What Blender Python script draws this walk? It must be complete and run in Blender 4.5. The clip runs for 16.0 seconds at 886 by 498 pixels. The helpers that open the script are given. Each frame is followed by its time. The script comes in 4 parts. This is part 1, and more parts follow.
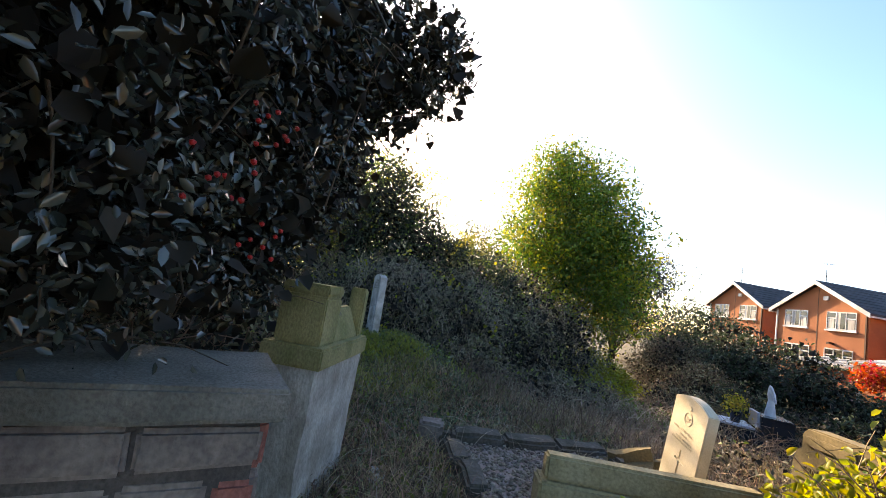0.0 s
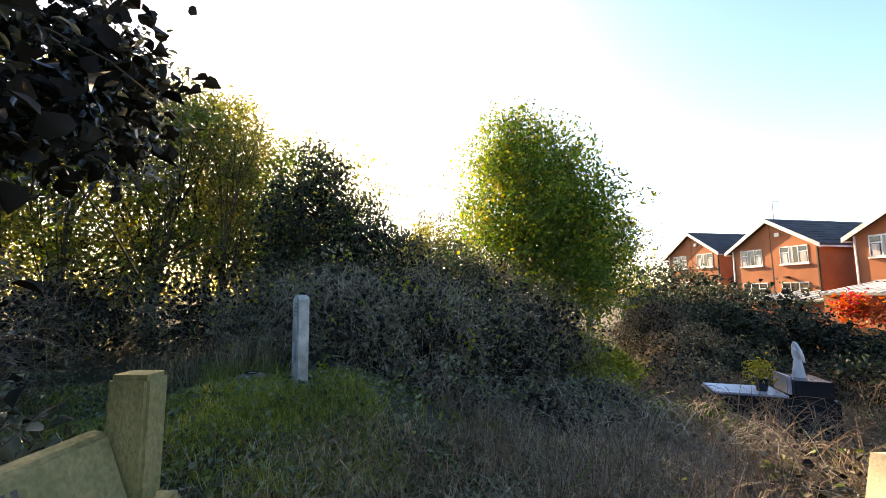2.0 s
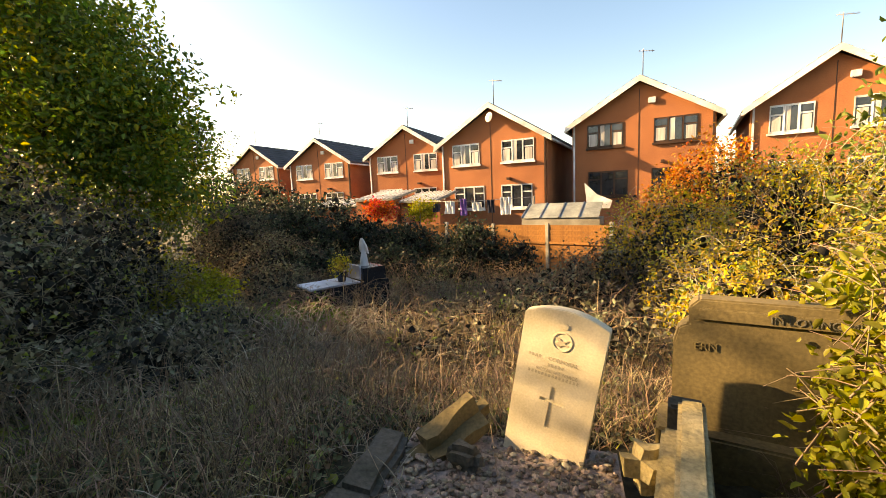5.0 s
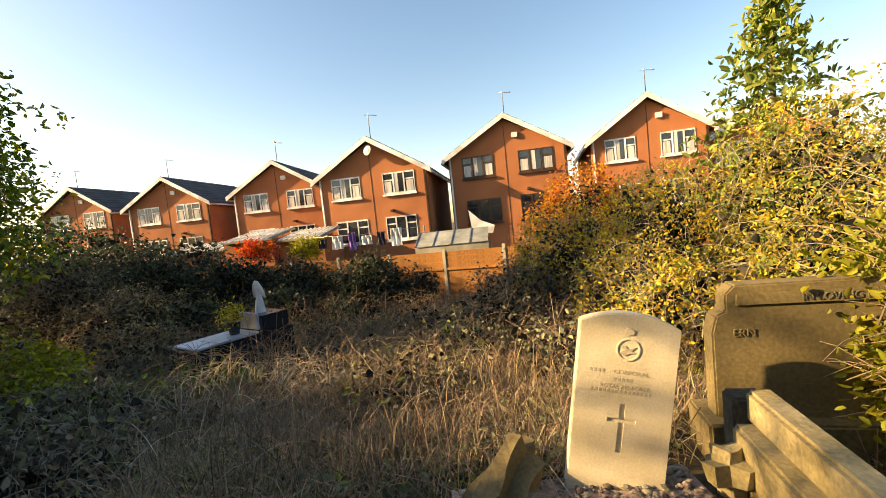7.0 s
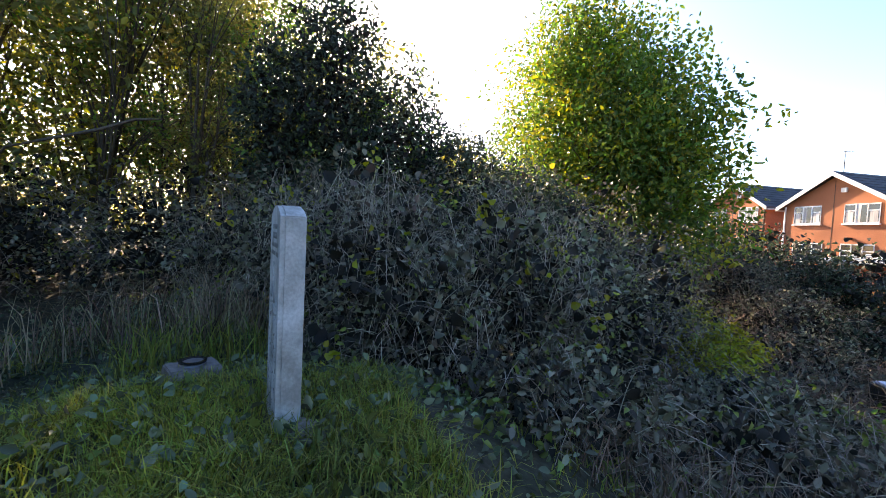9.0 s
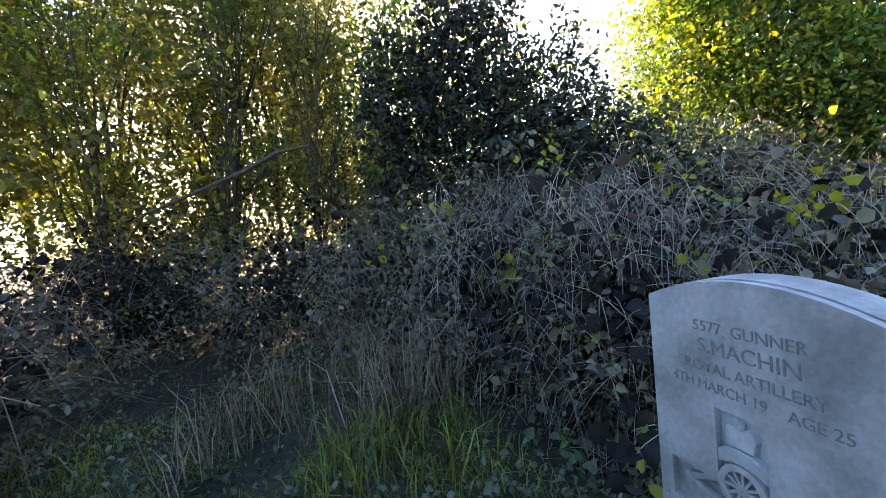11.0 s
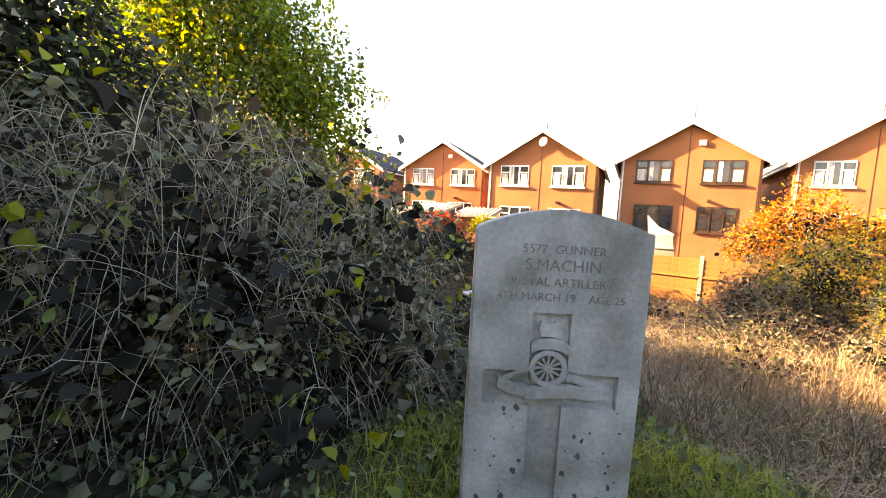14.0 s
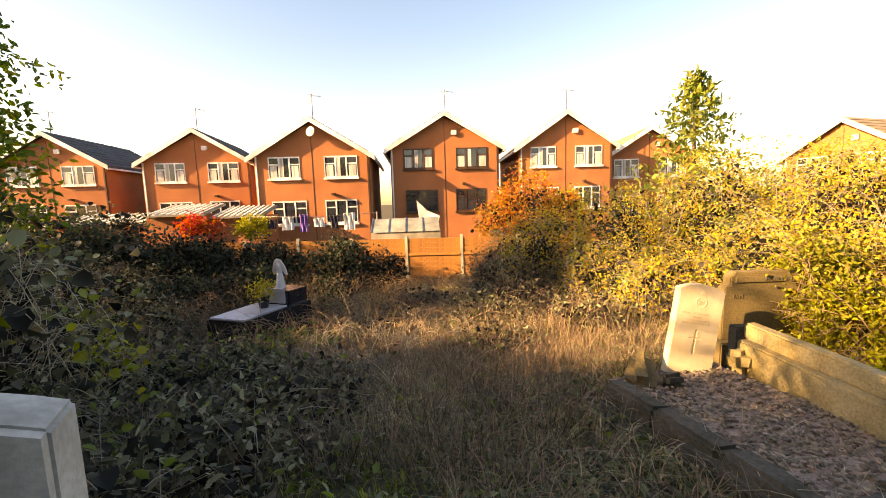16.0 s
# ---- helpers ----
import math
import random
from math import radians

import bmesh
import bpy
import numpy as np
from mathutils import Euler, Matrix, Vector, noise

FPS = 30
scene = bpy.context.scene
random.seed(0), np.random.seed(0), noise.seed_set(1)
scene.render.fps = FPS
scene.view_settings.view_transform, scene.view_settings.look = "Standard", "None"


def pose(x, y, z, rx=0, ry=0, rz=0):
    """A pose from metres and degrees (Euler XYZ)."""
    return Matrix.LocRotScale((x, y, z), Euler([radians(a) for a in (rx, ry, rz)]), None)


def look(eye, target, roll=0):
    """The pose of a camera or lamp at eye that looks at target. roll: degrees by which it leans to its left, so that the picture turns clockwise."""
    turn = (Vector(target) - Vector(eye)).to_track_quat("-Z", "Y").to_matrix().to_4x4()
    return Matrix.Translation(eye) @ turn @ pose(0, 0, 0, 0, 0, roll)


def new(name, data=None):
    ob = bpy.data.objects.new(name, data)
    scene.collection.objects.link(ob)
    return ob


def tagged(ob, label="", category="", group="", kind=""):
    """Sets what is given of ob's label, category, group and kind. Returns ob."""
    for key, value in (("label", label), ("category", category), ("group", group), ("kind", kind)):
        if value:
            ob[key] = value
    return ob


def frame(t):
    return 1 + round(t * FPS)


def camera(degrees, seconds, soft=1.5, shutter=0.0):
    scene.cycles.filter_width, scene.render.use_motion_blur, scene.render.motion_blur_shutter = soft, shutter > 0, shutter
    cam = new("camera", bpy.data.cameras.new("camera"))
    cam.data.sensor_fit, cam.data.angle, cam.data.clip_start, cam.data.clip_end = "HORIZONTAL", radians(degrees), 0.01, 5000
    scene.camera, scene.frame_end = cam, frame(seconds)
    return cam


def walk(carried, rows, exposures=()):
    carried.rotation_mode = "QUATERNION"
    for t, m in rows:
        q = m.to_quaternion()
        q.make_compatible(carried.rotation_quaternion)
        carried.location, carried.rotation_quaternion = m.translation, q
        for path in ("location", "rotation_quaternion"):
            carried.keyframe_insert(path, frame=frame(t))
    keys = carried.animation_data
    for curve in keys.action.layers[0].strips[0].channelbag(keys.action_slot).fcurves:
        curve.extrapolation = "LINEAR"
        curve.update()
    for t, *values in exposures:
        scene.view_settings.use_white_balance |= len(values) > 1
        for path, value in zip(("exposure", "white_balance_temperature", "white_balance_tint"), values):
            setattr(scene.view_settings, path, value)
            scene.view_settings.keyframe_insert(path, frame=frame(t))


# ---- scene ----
cam = camera(95.0, 16.0, soft=0.8)
PATH = [
    (0, (5.671, -1.095, 0.692), (3.795, -0.437, 0.919), 9.6),
    (0.5, (5.249, -0.970, 0.668), (3.395, -0.269, 0.935), 5.4),
    (1, (4.783, -0.753, 0.630), (2.937, -0.030, 0.891), 4.7),
    (1.5, (4.427, -0.554, 0.659), (2.581, 0.176, 0.907), 5.0),
    (2, (4.159, -0.393, 0.853), (2.362, 0.457, 1.071), -0.2),
    (2.5, (3.973, -0.349, 0.851), (2.225, 0.612, 0.991), 1.8),
    (3, (3.695, -0.336, 0.797), (2.107, 0.878, 0.879), 1.4),
    (3.5, (3.590, -0.351, 0.808), (2.243, 1.127, 0.786), -0.8),
    (4, (3.366, -0.421, 0.833), (2.496, 1.376, 0.709), -2.2),
    (4.5, (3.320, -0.253, 0.828), (2.908, 1.691, 0.603), -3.0),
    (4.7, (3.328, -0.229, 0.828), (2.979, 1.724, 0.574), -3.1),
    (6.8, (2.715, 0.073, 0.718), (2.995, 2.046, 0.544), -3.7),
    (7, (2.618, 0.149, 0.732), (2.956, 2.116, 0.600), -6.0),
    (7.5, (2.448, 0.083, 0.744), (2.398, 2.082, 0.778), -1.1),
    (8, (2.309, -0.058, 0.748), (1.455, 1.750, 0.796), 2.5),
    (8.5, (2.303, 0.040, 0.707), (0.817, 1.379, 0.720), 2.8),
    (9, (1.743, -0.047, 0.771), (-0.076, 0.781, 0.694), 3.3),
    (9.5, (1.410, -0.172, 0.834), (-0.532, 0.305, 0.779), -1.1),
    (9.7, (1.198, -0.152, 0.844), (-0.783, 0.120, 0.774), -5.4),
    (12, (0.199, -1.034, 1.037), (-1.420, 0.130, 0.875), -1.8),
    (12.5, (-0.097, -1.125, 0.957), (-1.098, 0.602, 0.823), -1.7),
    (13, (-0.227, -1.025, 0.888), (-0.754, 0.896, 0.708), 0.5),
    (13.5, (-0.212, -0.918, 0.834), (-0.515, 1.050, 0.646), 3.0),
    (14, (-0.189, -0.876, 0.830), (-0.353, 1.108, 0.642), 3.1),
    (14.5, (-0.177, -0.846, 0.845), (-0.108, 1.142, 0.636), 3.0),
    (15, (-0.076, -0.762, 0.870), (0.233, 1.201, 0.648), 1.7),
    (15.5, (0.091, -0.697, 0.932), (0.645, 1.211, 0.711), 0.8),
    (16, (0.398, -0.473, 1.014), (1.202, 1.344, 0.782), -1.8),
]
walk(cam, [(t, look(eye, target, roll)) for t, eye, target, roll in PATH], exposures=[(0, 2.25, 7000, 20), (2.5, 2.35, 7400, 20), (3.5, 2.3, 8000, 20), (4.5, 2.15, 10000, 19), (7, 1.82, 9300, 16), (8, 1.8, 6800, 17), (9, 2.5, 6400, 24), (9.7, 2.75, 6000, 26), (12, 3.3, 7600, 29), (14, 3.3, 10300, 30), (16, 2.3, 12000, 29)])


# ---- world, sun ----
SUN_BEARING, SUN_HEIGHT = -86.0, 22.0
world = bpy.data.worlds.new("sky")
scene.world = world
world.use_nodes = True
wn = world.node_tree.nodes
sky = wn.new("ShaderNodeTexSky")
sky.sky_type, sky.sun_disc = "NISHITA", False
sky.sun_elevation, sky.sun_rotation = radians(SUN_HEIGHT), radians(SUN_BEARING)
sky.air_density, sky.dust_density, sky.ozone_density = 1.0, 1.2, 1.2
sky_tint = wn.new("ShaderNodeHueSaturation")
sky_tint.inputs["Saturation"].default_value = 1.25
world.node_tree.links.new(sky.outputs[0], sky_tint.inputs["Color"])
world.node_tree.links.new(sky_tint.outputs[0], wn["Background"].inputs[0])
wn["Background"].inputs[1].default_value = 0.098
sun_data = bpy.data.lights.new("sun", "SUN")
sun_data.energy, sun_data.angle, sun_data.color = 5.0, radians(0.6), (1.0, 0.80, 0.50)
sb, sh = radians(SUN_BEARING), radians(SUN_HEIGHT)
TO_SUN = Vector((math.sin(sb) * math.cos(sh), math.cos(sb) * math.cos(sh), math.sin(sh)))
sun = new("sun", sun_data)
sun.matrix_world = look(TO_SUN * 60, (0, 0, 0))


# ---- materials ----
def material(name, colour, rough=0.8, vary=0.25, scale=8.0, bump=0.2, colour2=None, scale2=1.2, vary2=0.5, metal=0.0, coord="Object", spec=0.3, translucent=0.0, island=0.0, stretch=(1, 1, 1), bump_scale=None):
    """Two scales of noise over a base colour, with fine relief."""
    m = bpy.data.materials.new(name)
    m.use_nodes = True
    nt, n = m.node_tree, m.node_tree.nodes
    b = n["Principled BSDF"]
    b.inputs["Roughness"].default_value, b.inputs["Metallic"].default_value = rough, metal
    b.inputs["Specular IOR Level"].default_value = spec
    tc = n.new("ShaderNodeTexCoord")
    mp = n.new("ShaderNodeMapping")
    mp.inputs["Scale"].default_value = stretch
    nt.links.new(tc.outputs[coord], mp.inputs[0])
    fine, coarse = n.new("ShaderNodeTexNoise"), n.new("ShaderNodeTexNoise")
    for node, s in ((fine, scale * 4), (coarse, scale2)):
        node.inputs["Scale"].default_value, node.inputs["Detail"].default_value = s, 5
        nt.links.new(mp.outputs[0], node.inputs["Vector"])
    r = n.new("ShaderNodeValToRGB")
    c2 = colour2 or tuple(c * (1 - vary2) for c in colour)
    r.color_ramp.elements[0].position, r.color_ramp.elements[1].position = 0.36, 0.64
    r.color_ramp.elements[0].color, r.color_ramp.elements[1].color = (*c2, 1), (*colour, 1)
    nt.links.new(coarse.outputs[0], r.inputs[0])
    hsv = n.new("ShaderNodeHueSaturation")
    nt.links.new(r.outputs[0], hsv.inputs["Color"])
    mr = n.new("ShaderNodeMapRange")
    mr.inputs[1].default_value, mr.inputs[2].default_value = 0.25, 0.75
    mr.inputs[3].default_value, mr.inputs[4].default_value = 1 - vary, 1 + vary
    nt.links.new(fine.outputs[0], mr.inputs[0])
    value = mr.outputs[0]
    if island:
        geo = n.new("ShaderNodeNewGeometry")
        mi = n.new("ShaderNodeMapRange")
        mi.inputs[3].default_value, mi.inputs[4].default_value = 1 - island, 1 + island
        nt.links.new(geo.outputs["Random Per Island"], mi.inputs[0])
        mul = n.new("ShaderNodeMath")
        mul.operation = "MULTIPLY"
        nt.links.new(mi.outputs[0], mul.inputs[0])
        nt.links.new(value, mul.inputs[1])
        value = mul.outputs[0]
        hu = n.new("ShaderNodeMapRange")
        hu.inputs[3].default_value, hu.inputs[4].default_value = 0.5 - 0.07 * island, 0.5 + 0.07 * island
        frac = n.new("ShaderNodeMath")
        frac.operation = "FRACT"
        big = n.new("ShaderNodeMath")
        big.operation, big.inputs[1].default_value = "MULTIPLY", 17.3
        nt.links.new(geo.outputs["Random Per Island"], big.inputs[0])
        nt.links.new(big.outputs[0], frac.inputs[0])
        nt.links.new(frac.outputs[0], hu.inputs[0])
        nt.links.new(hu.outputs[0], hsv.inputs["Hue"])
    nt.links.new(value, hsv.inputs["Value"])
    nt.links.new(hsv.outputs[0], b.inputs["Base Color"])
    if bump:
        bn = n.new("ShaderNodeBump")
        bn.inputs["Strength"].default_value, bn.inputs["Distance"].default_value = bump, 0.01
        src = fine
        if bump_scale:
            src = n.new("ShaderNodeTexNoise")
            src.inputs["Scale"].default_value, src.inputs["Detail"].default_value = bump_scale, 6
            nt.links.new(mp.outputs[0], src.inputs["Vector"])
        nt.links.new(src.outputs[0], bn.inputs["Height"])
        nt.links.new(bn.outputs[0], b.inputs["Normal"])
    if translucent:
        tr, mix = n.new("ShaderNodeBsdfTranslucent"), n.new("ShaderNodeMixShader")
        mix.inputs[0].default_value = translucent
        lift = n.new("ShaderNodeHueSaturation")
        lift.inputs["Saturation"].default_value, lift.inputs["Value"].default_value = 1.15, 1.6
        nt.links.new(hsv.outputs[0], lift.inputs["Color"])
        nt.links.new(lift.outputs[0], tr.inputs[0])
        nt.links.new(b.outputs[0], mix.inputs[1])
        nt.links.new(tr.outputs[0], mix.inputs[2])
        nt.links.new(mix.outputs[0], n["Material Output"].inputs[0])
    return m


def leafy(name, colour, colour2, gloss=0.45, through_light=0.35, vary=0.45):
    return material(name, colour, rough=gloss, vary=0.15, scale=3, bump=0, colour2=colour2, scale2=0.9, spec=0.25, translucent=through_light, island=vary)


M_GROUND = material("earth_and_litter", (0.065, 0.052, 0.032), rough=0.95, vary=0.6, scale=6, bump=0.9, colour2=(0.03, 0.032, 0.016), scale2=1.6)
M_STONE = material("pale_portland_stone", (0.64, 0.57, 0.42), rough=0.85, vary=0.12, scale=25, bump=0.14, colour2=(0.50, 0.43, 0.29), scale2=5)
M_STONE_GREY = material("weathered_portland_stone", (0.55, 0.55, 0.52), rough=0.9, vary=0.16, scale=22, bump=0.2, colour2=(0.27, 0.27, 0.24), scale2=6)
M_STONE_STAIN = material("lichen_stain", (0.17, 0.16, 0.14), rough=0.95, vary=0.3, scale=30, bump=0.3)
M_SAND = material("mossy_sandstone", (0.30, 0.26, 0.12), rough=0.95, vary=0.3, scale=14, bump=0.6, colour2=(0.16, 0.16, 0.06), scale2=3)
M_RENDER = material("pale_cement_render", (0.42, 0.40, 0.35), rough=0.95, vary=0.25, scale=10, bump=0.8, colour2=(0.25, 0.23, 0.19), scale2=4)
M_CONCRETE = material("rough_concrete_coping", (0.20, 0.19, 0.16), rough=0.95, vary=0.3, scale=20, bump=0.8, colour2=(0.10, 0.10, 0.08), scale2=3)
M_WALLSTONE = material("grey_wall_block", (0.22, 0.19, 0.16), rough=0.95, vary=0.3, scale=12, bump=0.8, colour2=(0.12, 0.10, 0.09), scale2=3)
M_REDBRICK = material("old_red_brick", (0.30, 0.11, 0.08), rough=0.9, vary=0.35, scale=14, bump=0.7, colour2=(0.17, 0.08, 0.07), scale2=4)
M_MORTAR = material("old_mortar", (0.10, 0.09, 0.08), rough=1, vary=0.3, scale=20, bump=0.6)
M_DARKSTONE = material("dark_kerb_stone", (0.11, 0.10, 0.085), rough=0.95, vary=0.35, scale=12, bump=0.8, colour2=(0.05, 0.05, 0.035), scale2=4)
M_KERB = material("yellow_kerb_stone", (0.36, 0.30, 0.17), rough=0.95, vary=0.3, scale=14, bump=0.6, colour2=(0.20, 0.16, 0.07), scale2=3)
M_BROWNSTONE = material("brown_memorial_stone", (0.17, 0.13, 0.06), rough=0.9, vary=0.3, scale=14, bump=0.2, colour2=(0.10, 0.08, 0.04), scale2=3)
M_GRAVEL = material("grave_gravel", (0.22, 0.175, 0.13), rough=0.95, vary=0.3, scale=20, bump=0.5, island=0.5, colour2=(0.2, 0.17, 0.14), scale2=8)
M_BLACKGRANITE = material("polished_dark_granite", (0.02, 0.02, 0.024), rough=0.15, vary=0.3, scale=60, bump=0.05, spec=0.6)
M_SLAB = material("pale_grey_slab", (0.50, 0.50, 0.55), rough=0.35, vary=0.1, scale=20, bump=0.1, spec=0.5)
M_WHITE = material("white_marble", (0.78, 0.78, 0.80), rough=0.5, vary=0.08, scale=20, bump=0.1)
M_BRICK = material("orange_brick", (0.36, 0.135, 0.06), rough=0.9, vary=0.25, scale=6, bump=0.5, colour2=(0.27, 0.10, 0.045), scale2=0.7)
M_ROOF = material("dark_roof_tile", (0.07, 0.065, 0.07), rough=0.85, vary=0.35, scale=5, bump=0.5, colour2=(0.04, 0.04, 0.045), scale2=1)
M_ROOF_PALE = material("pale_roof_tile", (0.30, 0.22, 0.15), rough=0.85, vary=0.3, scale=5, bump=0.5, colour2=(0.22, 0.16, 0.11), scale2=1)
M_UPVC = material("white_window_plastic", (0.80, 0.80, 0.78), rough=0.4, vary=0.04, scale=10, bump=0)
M_BROWNFRAME = material("brown_window_frame", (0.07, 0.035, 0.02), rough=0.5, vary=0.2, scale=10, bump=0.1)
M_GLASS = material("dark_window_glass", (0.03, 0.035, 0.045), rough=0.06, vary=0.4, scale=1, bump=0, spec=0.8)
M_CURTAIN = material("pale_net_curtain", (0.55, 0.53, 0.5), rough=0.9, vary=0.15, scale=10, bump=0.2, stretch=(6, 6, 0.4))
M_FENCE = material("orange_fence_board", (0.34, 0.15, 0.045), rough=0.85, vary=0.3, scale=12, bump=0.4, colour2=(0.22, 0.10, 0.035), scale2=2, stretch=(1, 1, 0.25))
M_POST = material("concrete_post", (0.40, 0.37, 0.30), rough=0.9, vary=0.2, scale=14, bump=0.4)
M_BARK = material("bark", (0.10, 0.08, 0.055), rough=0.95, vary=0.4, scale=20, bump=0.9, stretch=(1, 1, 0.25))
M_STEM = material("dry_stem", (0.24, 0.17, 0.11), rough=0.9, vary=0.3, scale=10, bump=0, island=0.4)
M_STRAW = material("dead_grass", (0.31, 0.24, 0.145), rough=0.9, vary=0.2, scale=6, bump=0, island=0.8, colour2=(0.16, 0.12, 0.075), scale2=1.0, translucent=0.2)
# Near-black leaf: the dark of gaps inside bushes is put into its colour.
M_INNER = leafy("inner_shade_leaf", (0.022, 0.02, 0.014), (0.012, 0.012, 0.009), gloss=0.8, through_light=0.02)
M_GRASS = leafy("green_grass", (0.26, 0.28, 0.05), (0.15, 0.17, 0.04), gloss=0.6, vary=0.7)
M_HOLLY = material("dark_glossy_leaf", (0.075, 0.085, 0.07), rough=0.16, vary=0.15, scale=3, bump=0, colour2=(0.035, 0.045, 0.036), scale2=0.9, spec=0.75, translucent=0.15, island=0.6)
M_BRAMBLE = leafy("bramble_leaf", (0.145, 0.15, 0.085), (0.09, 0.07, 0.05), gloss=0.55, through_light=0.1, vary=0.75)
M_IVY = leafy("ivy_leaf", (0.16, 0.19, 0.10), (0.09, 0.11, 0.055), gloss=0.5, through_light=0.15, vary=0.6)
M_CANE = material("pale_dead_cane", (0.40, 0.35, 0.26), rough=0.9, vary=0.3, scale=10, bump=0, island=0.55)
M_BRAMBLE_PALE = leafy("bramble_pale_leaf", (0.17, 0.21, 0.045), (0.12, 0.15, 0.04), gloss=0.5, through_light=0.35)
M_TREE = leafy("green_tree_leaf", (0.12, 0.19, 0.03), (0.07, 0.11, 0.025), gloss=0.45, through_light=0.45)
M_TREE_DARK = leafy("dark_tree_leaf", (0.04, 0.058, 0.03), (0.024, 0.035, 0.024), gloss=0.5, through_light=0.25)
M_TREE_YELLOW = leafy("yellowing_leaf", (0.17, 0.16, 0.035), (0.085, 0.095, 0.03), gloss=0.5, through_light=0.45)
M_GOLD = leafy("golden_hedge_leaf", (0.50, 0.38, 0.06), (0.30, 0.25, 0.05), gloss=0.5, through_light=0.4)
M_ORANGE = leafy("orange_autumn_leaf", (0.46, 0.17, 0.03), (0.20, 0.12, 0.03), gloss=0.5, through_light=0.4)
M_RED = leafy("red_autumn_leaf", (0.45, 0.06, 0.04), (0.3, 0.08, 0.03), gloss=0.5, through_light=0.4)
M_LIME = leafy("lime_leaf", (0.30, 0.30, 0.03), (0.2, 0.2, 0.03), gloss=0.5, through_light=0.4)
M_BERRY = material("red_berry", (0.5, 0.02, 0.015), rough=0.3, vary=0.1, bump=0)
M_METAL = material("aerial_metal", (0.35, 0.35, 0.36), rough=0.4, metal=0.8, vary=0.1, bump=0)


# ---- helpers of this scene ----
def link_mesh(name, verts, faces, mat, parent=None, smooth=False):
    me = bpy.data.meshes.new(name)
    me.from_pydata(verts, [], faces)
    me.materials.append(mat)
    ob = new(name, me)
    ob.parent = parent
    if smooth:
        me.polygons.foreach_set("use_smooth", [True] * len(me.polygons))
    return ob


def part(name, bm, mat, parent=None, label=""):
    """Link a bmesh as one mesh object, under a thing or a part."""
    me = bpy.data.meshes.new(name)
    bmesh.ops.recalc_face_normals(bm, faces=bm.faces)
    bm.to_mesh(me)
    bm.free()
    me.materials.append(mat)
    ob = new(name, me)
    ob.parent = parent
    if label:
        ob["label"] = label
    return ob


def empty(name, m, label, category, group="", kind=""):
    ob = new(name)
    ob.empty_display_size = 0.1
    ob.matrix_world = m
    return tagged(ob, label, category, group, kind)


def box(bm, x0, x1, y0, y1, z0, z1, bevel=0.0, m=None):
    made = bmesh.ops.create_cube(bm, size=1)["verts"]
    bmesh.ops.transform(bm, matrix=Matrix.LocRotScale(((x0 + x1) / 2, (y0 + y1) / 2, (z0 + z1) / 2), None, (x1 - x0, y1 - y0, z1 - z0)), verts=made)
    if bevel:
        edges = list({e for v in made for e in v.link_edges})
        res = bmesh.ops.bevel(bm, geom=edges, offset=bevel, segments=2, affect="EDGES")
        made = list({v for f in res["faces"] for v in f.verts} | {v for v in made if v.is_valid})
    if m is not None:
        bmesh.ops.transform(bm, matrix=m, verts=made)
    return bm


def boxed(*a, **k):
    return box(bmesh.new(), *a, **k)


def extrude_outline(outline, y0, y1, bevel=0.0):
    """A solid from an outline in x, z, between two values of y."""
    bm = bmesh.new()
    face = bm.faces.new([bm.verts.new((x, y0, z)) for x, z in outline])
    res = bmesh.ops.extrude_face_region(bm, geom=[face])
    bmesh.ops.translate(bm, vec=(0, y1 - y0, 0), verts=[v for v in res["geom"] if isinstance(v, bmesh.types.BMVert)])
    if bevel:
        bmesh.ops.bevel(bm, geom=[e for e in bm.edges if e.calc_face_angle(0) > 0.6], offset=bevel, segments=2, affect="EDGES")
    return bm


def tube(points, radii, sides=6):
    """Verts and faces of a tapered tube through points."""
    verts, faces = [], []
    for i, p in enumerate(points):
        a, b = Vector(points[max(i - 1, 0)]), Vector(points[min(i + 1, len(points) - 1)])
        d = (b - a).normalized()
        u = d.orthogonal().normalized()
        v = d.cross(u)
        for k in range(sides):
            t = 2 * math.pi * k / sides
            verts.append(tuple(Vector(p) + (u * math.cos(t) + v * math.sin(t)) * radii[i]))
    for i in range(len(points) - 1):
        for k in range(sides):
            a, b = i * sides + k, i * sides + (k + 1) % sides
            faces.append((a, b, b + sides, a + sides))
    faces.append(tuple(range(sides))[::-1])
    return verts, faces


def tubes(name, lines, mat, parent=None, sides=5):
    verts, faces = [], []
    for pts, radii in lines:
        v, f = tube(pts, radii, sides)
        k = len(verts)
        verts += v
        faces += [tuple(i + k for i in face) for face in f]
    return link_mesh(name, verts, faces, mat, parent, smooth=True)


def fast_mesh(name, verts, quads, mat, parent=None):
    """A mesh of quads from arrays."""
    me = bpy.data.meshes.new(name)
    me.vertices.add(len(verts))
    me.vertices.foreach_set("co", verts.astype(np.float32).ravel())
    me.loops.add(quads.size)
    me.loops.foreach_set("vertex_index", quads.astype(np.int32).ravel())
    me.polygons.add(len(quads))
    me.polygons.foreach_set("loop_start", np.arange(0, quads.size, 4, dtype=np.int32))
    me.update(calc_edges=True)
    me.materials.append(mat)
    ob = new(name, me)
    ob.parent = parent
    return ob


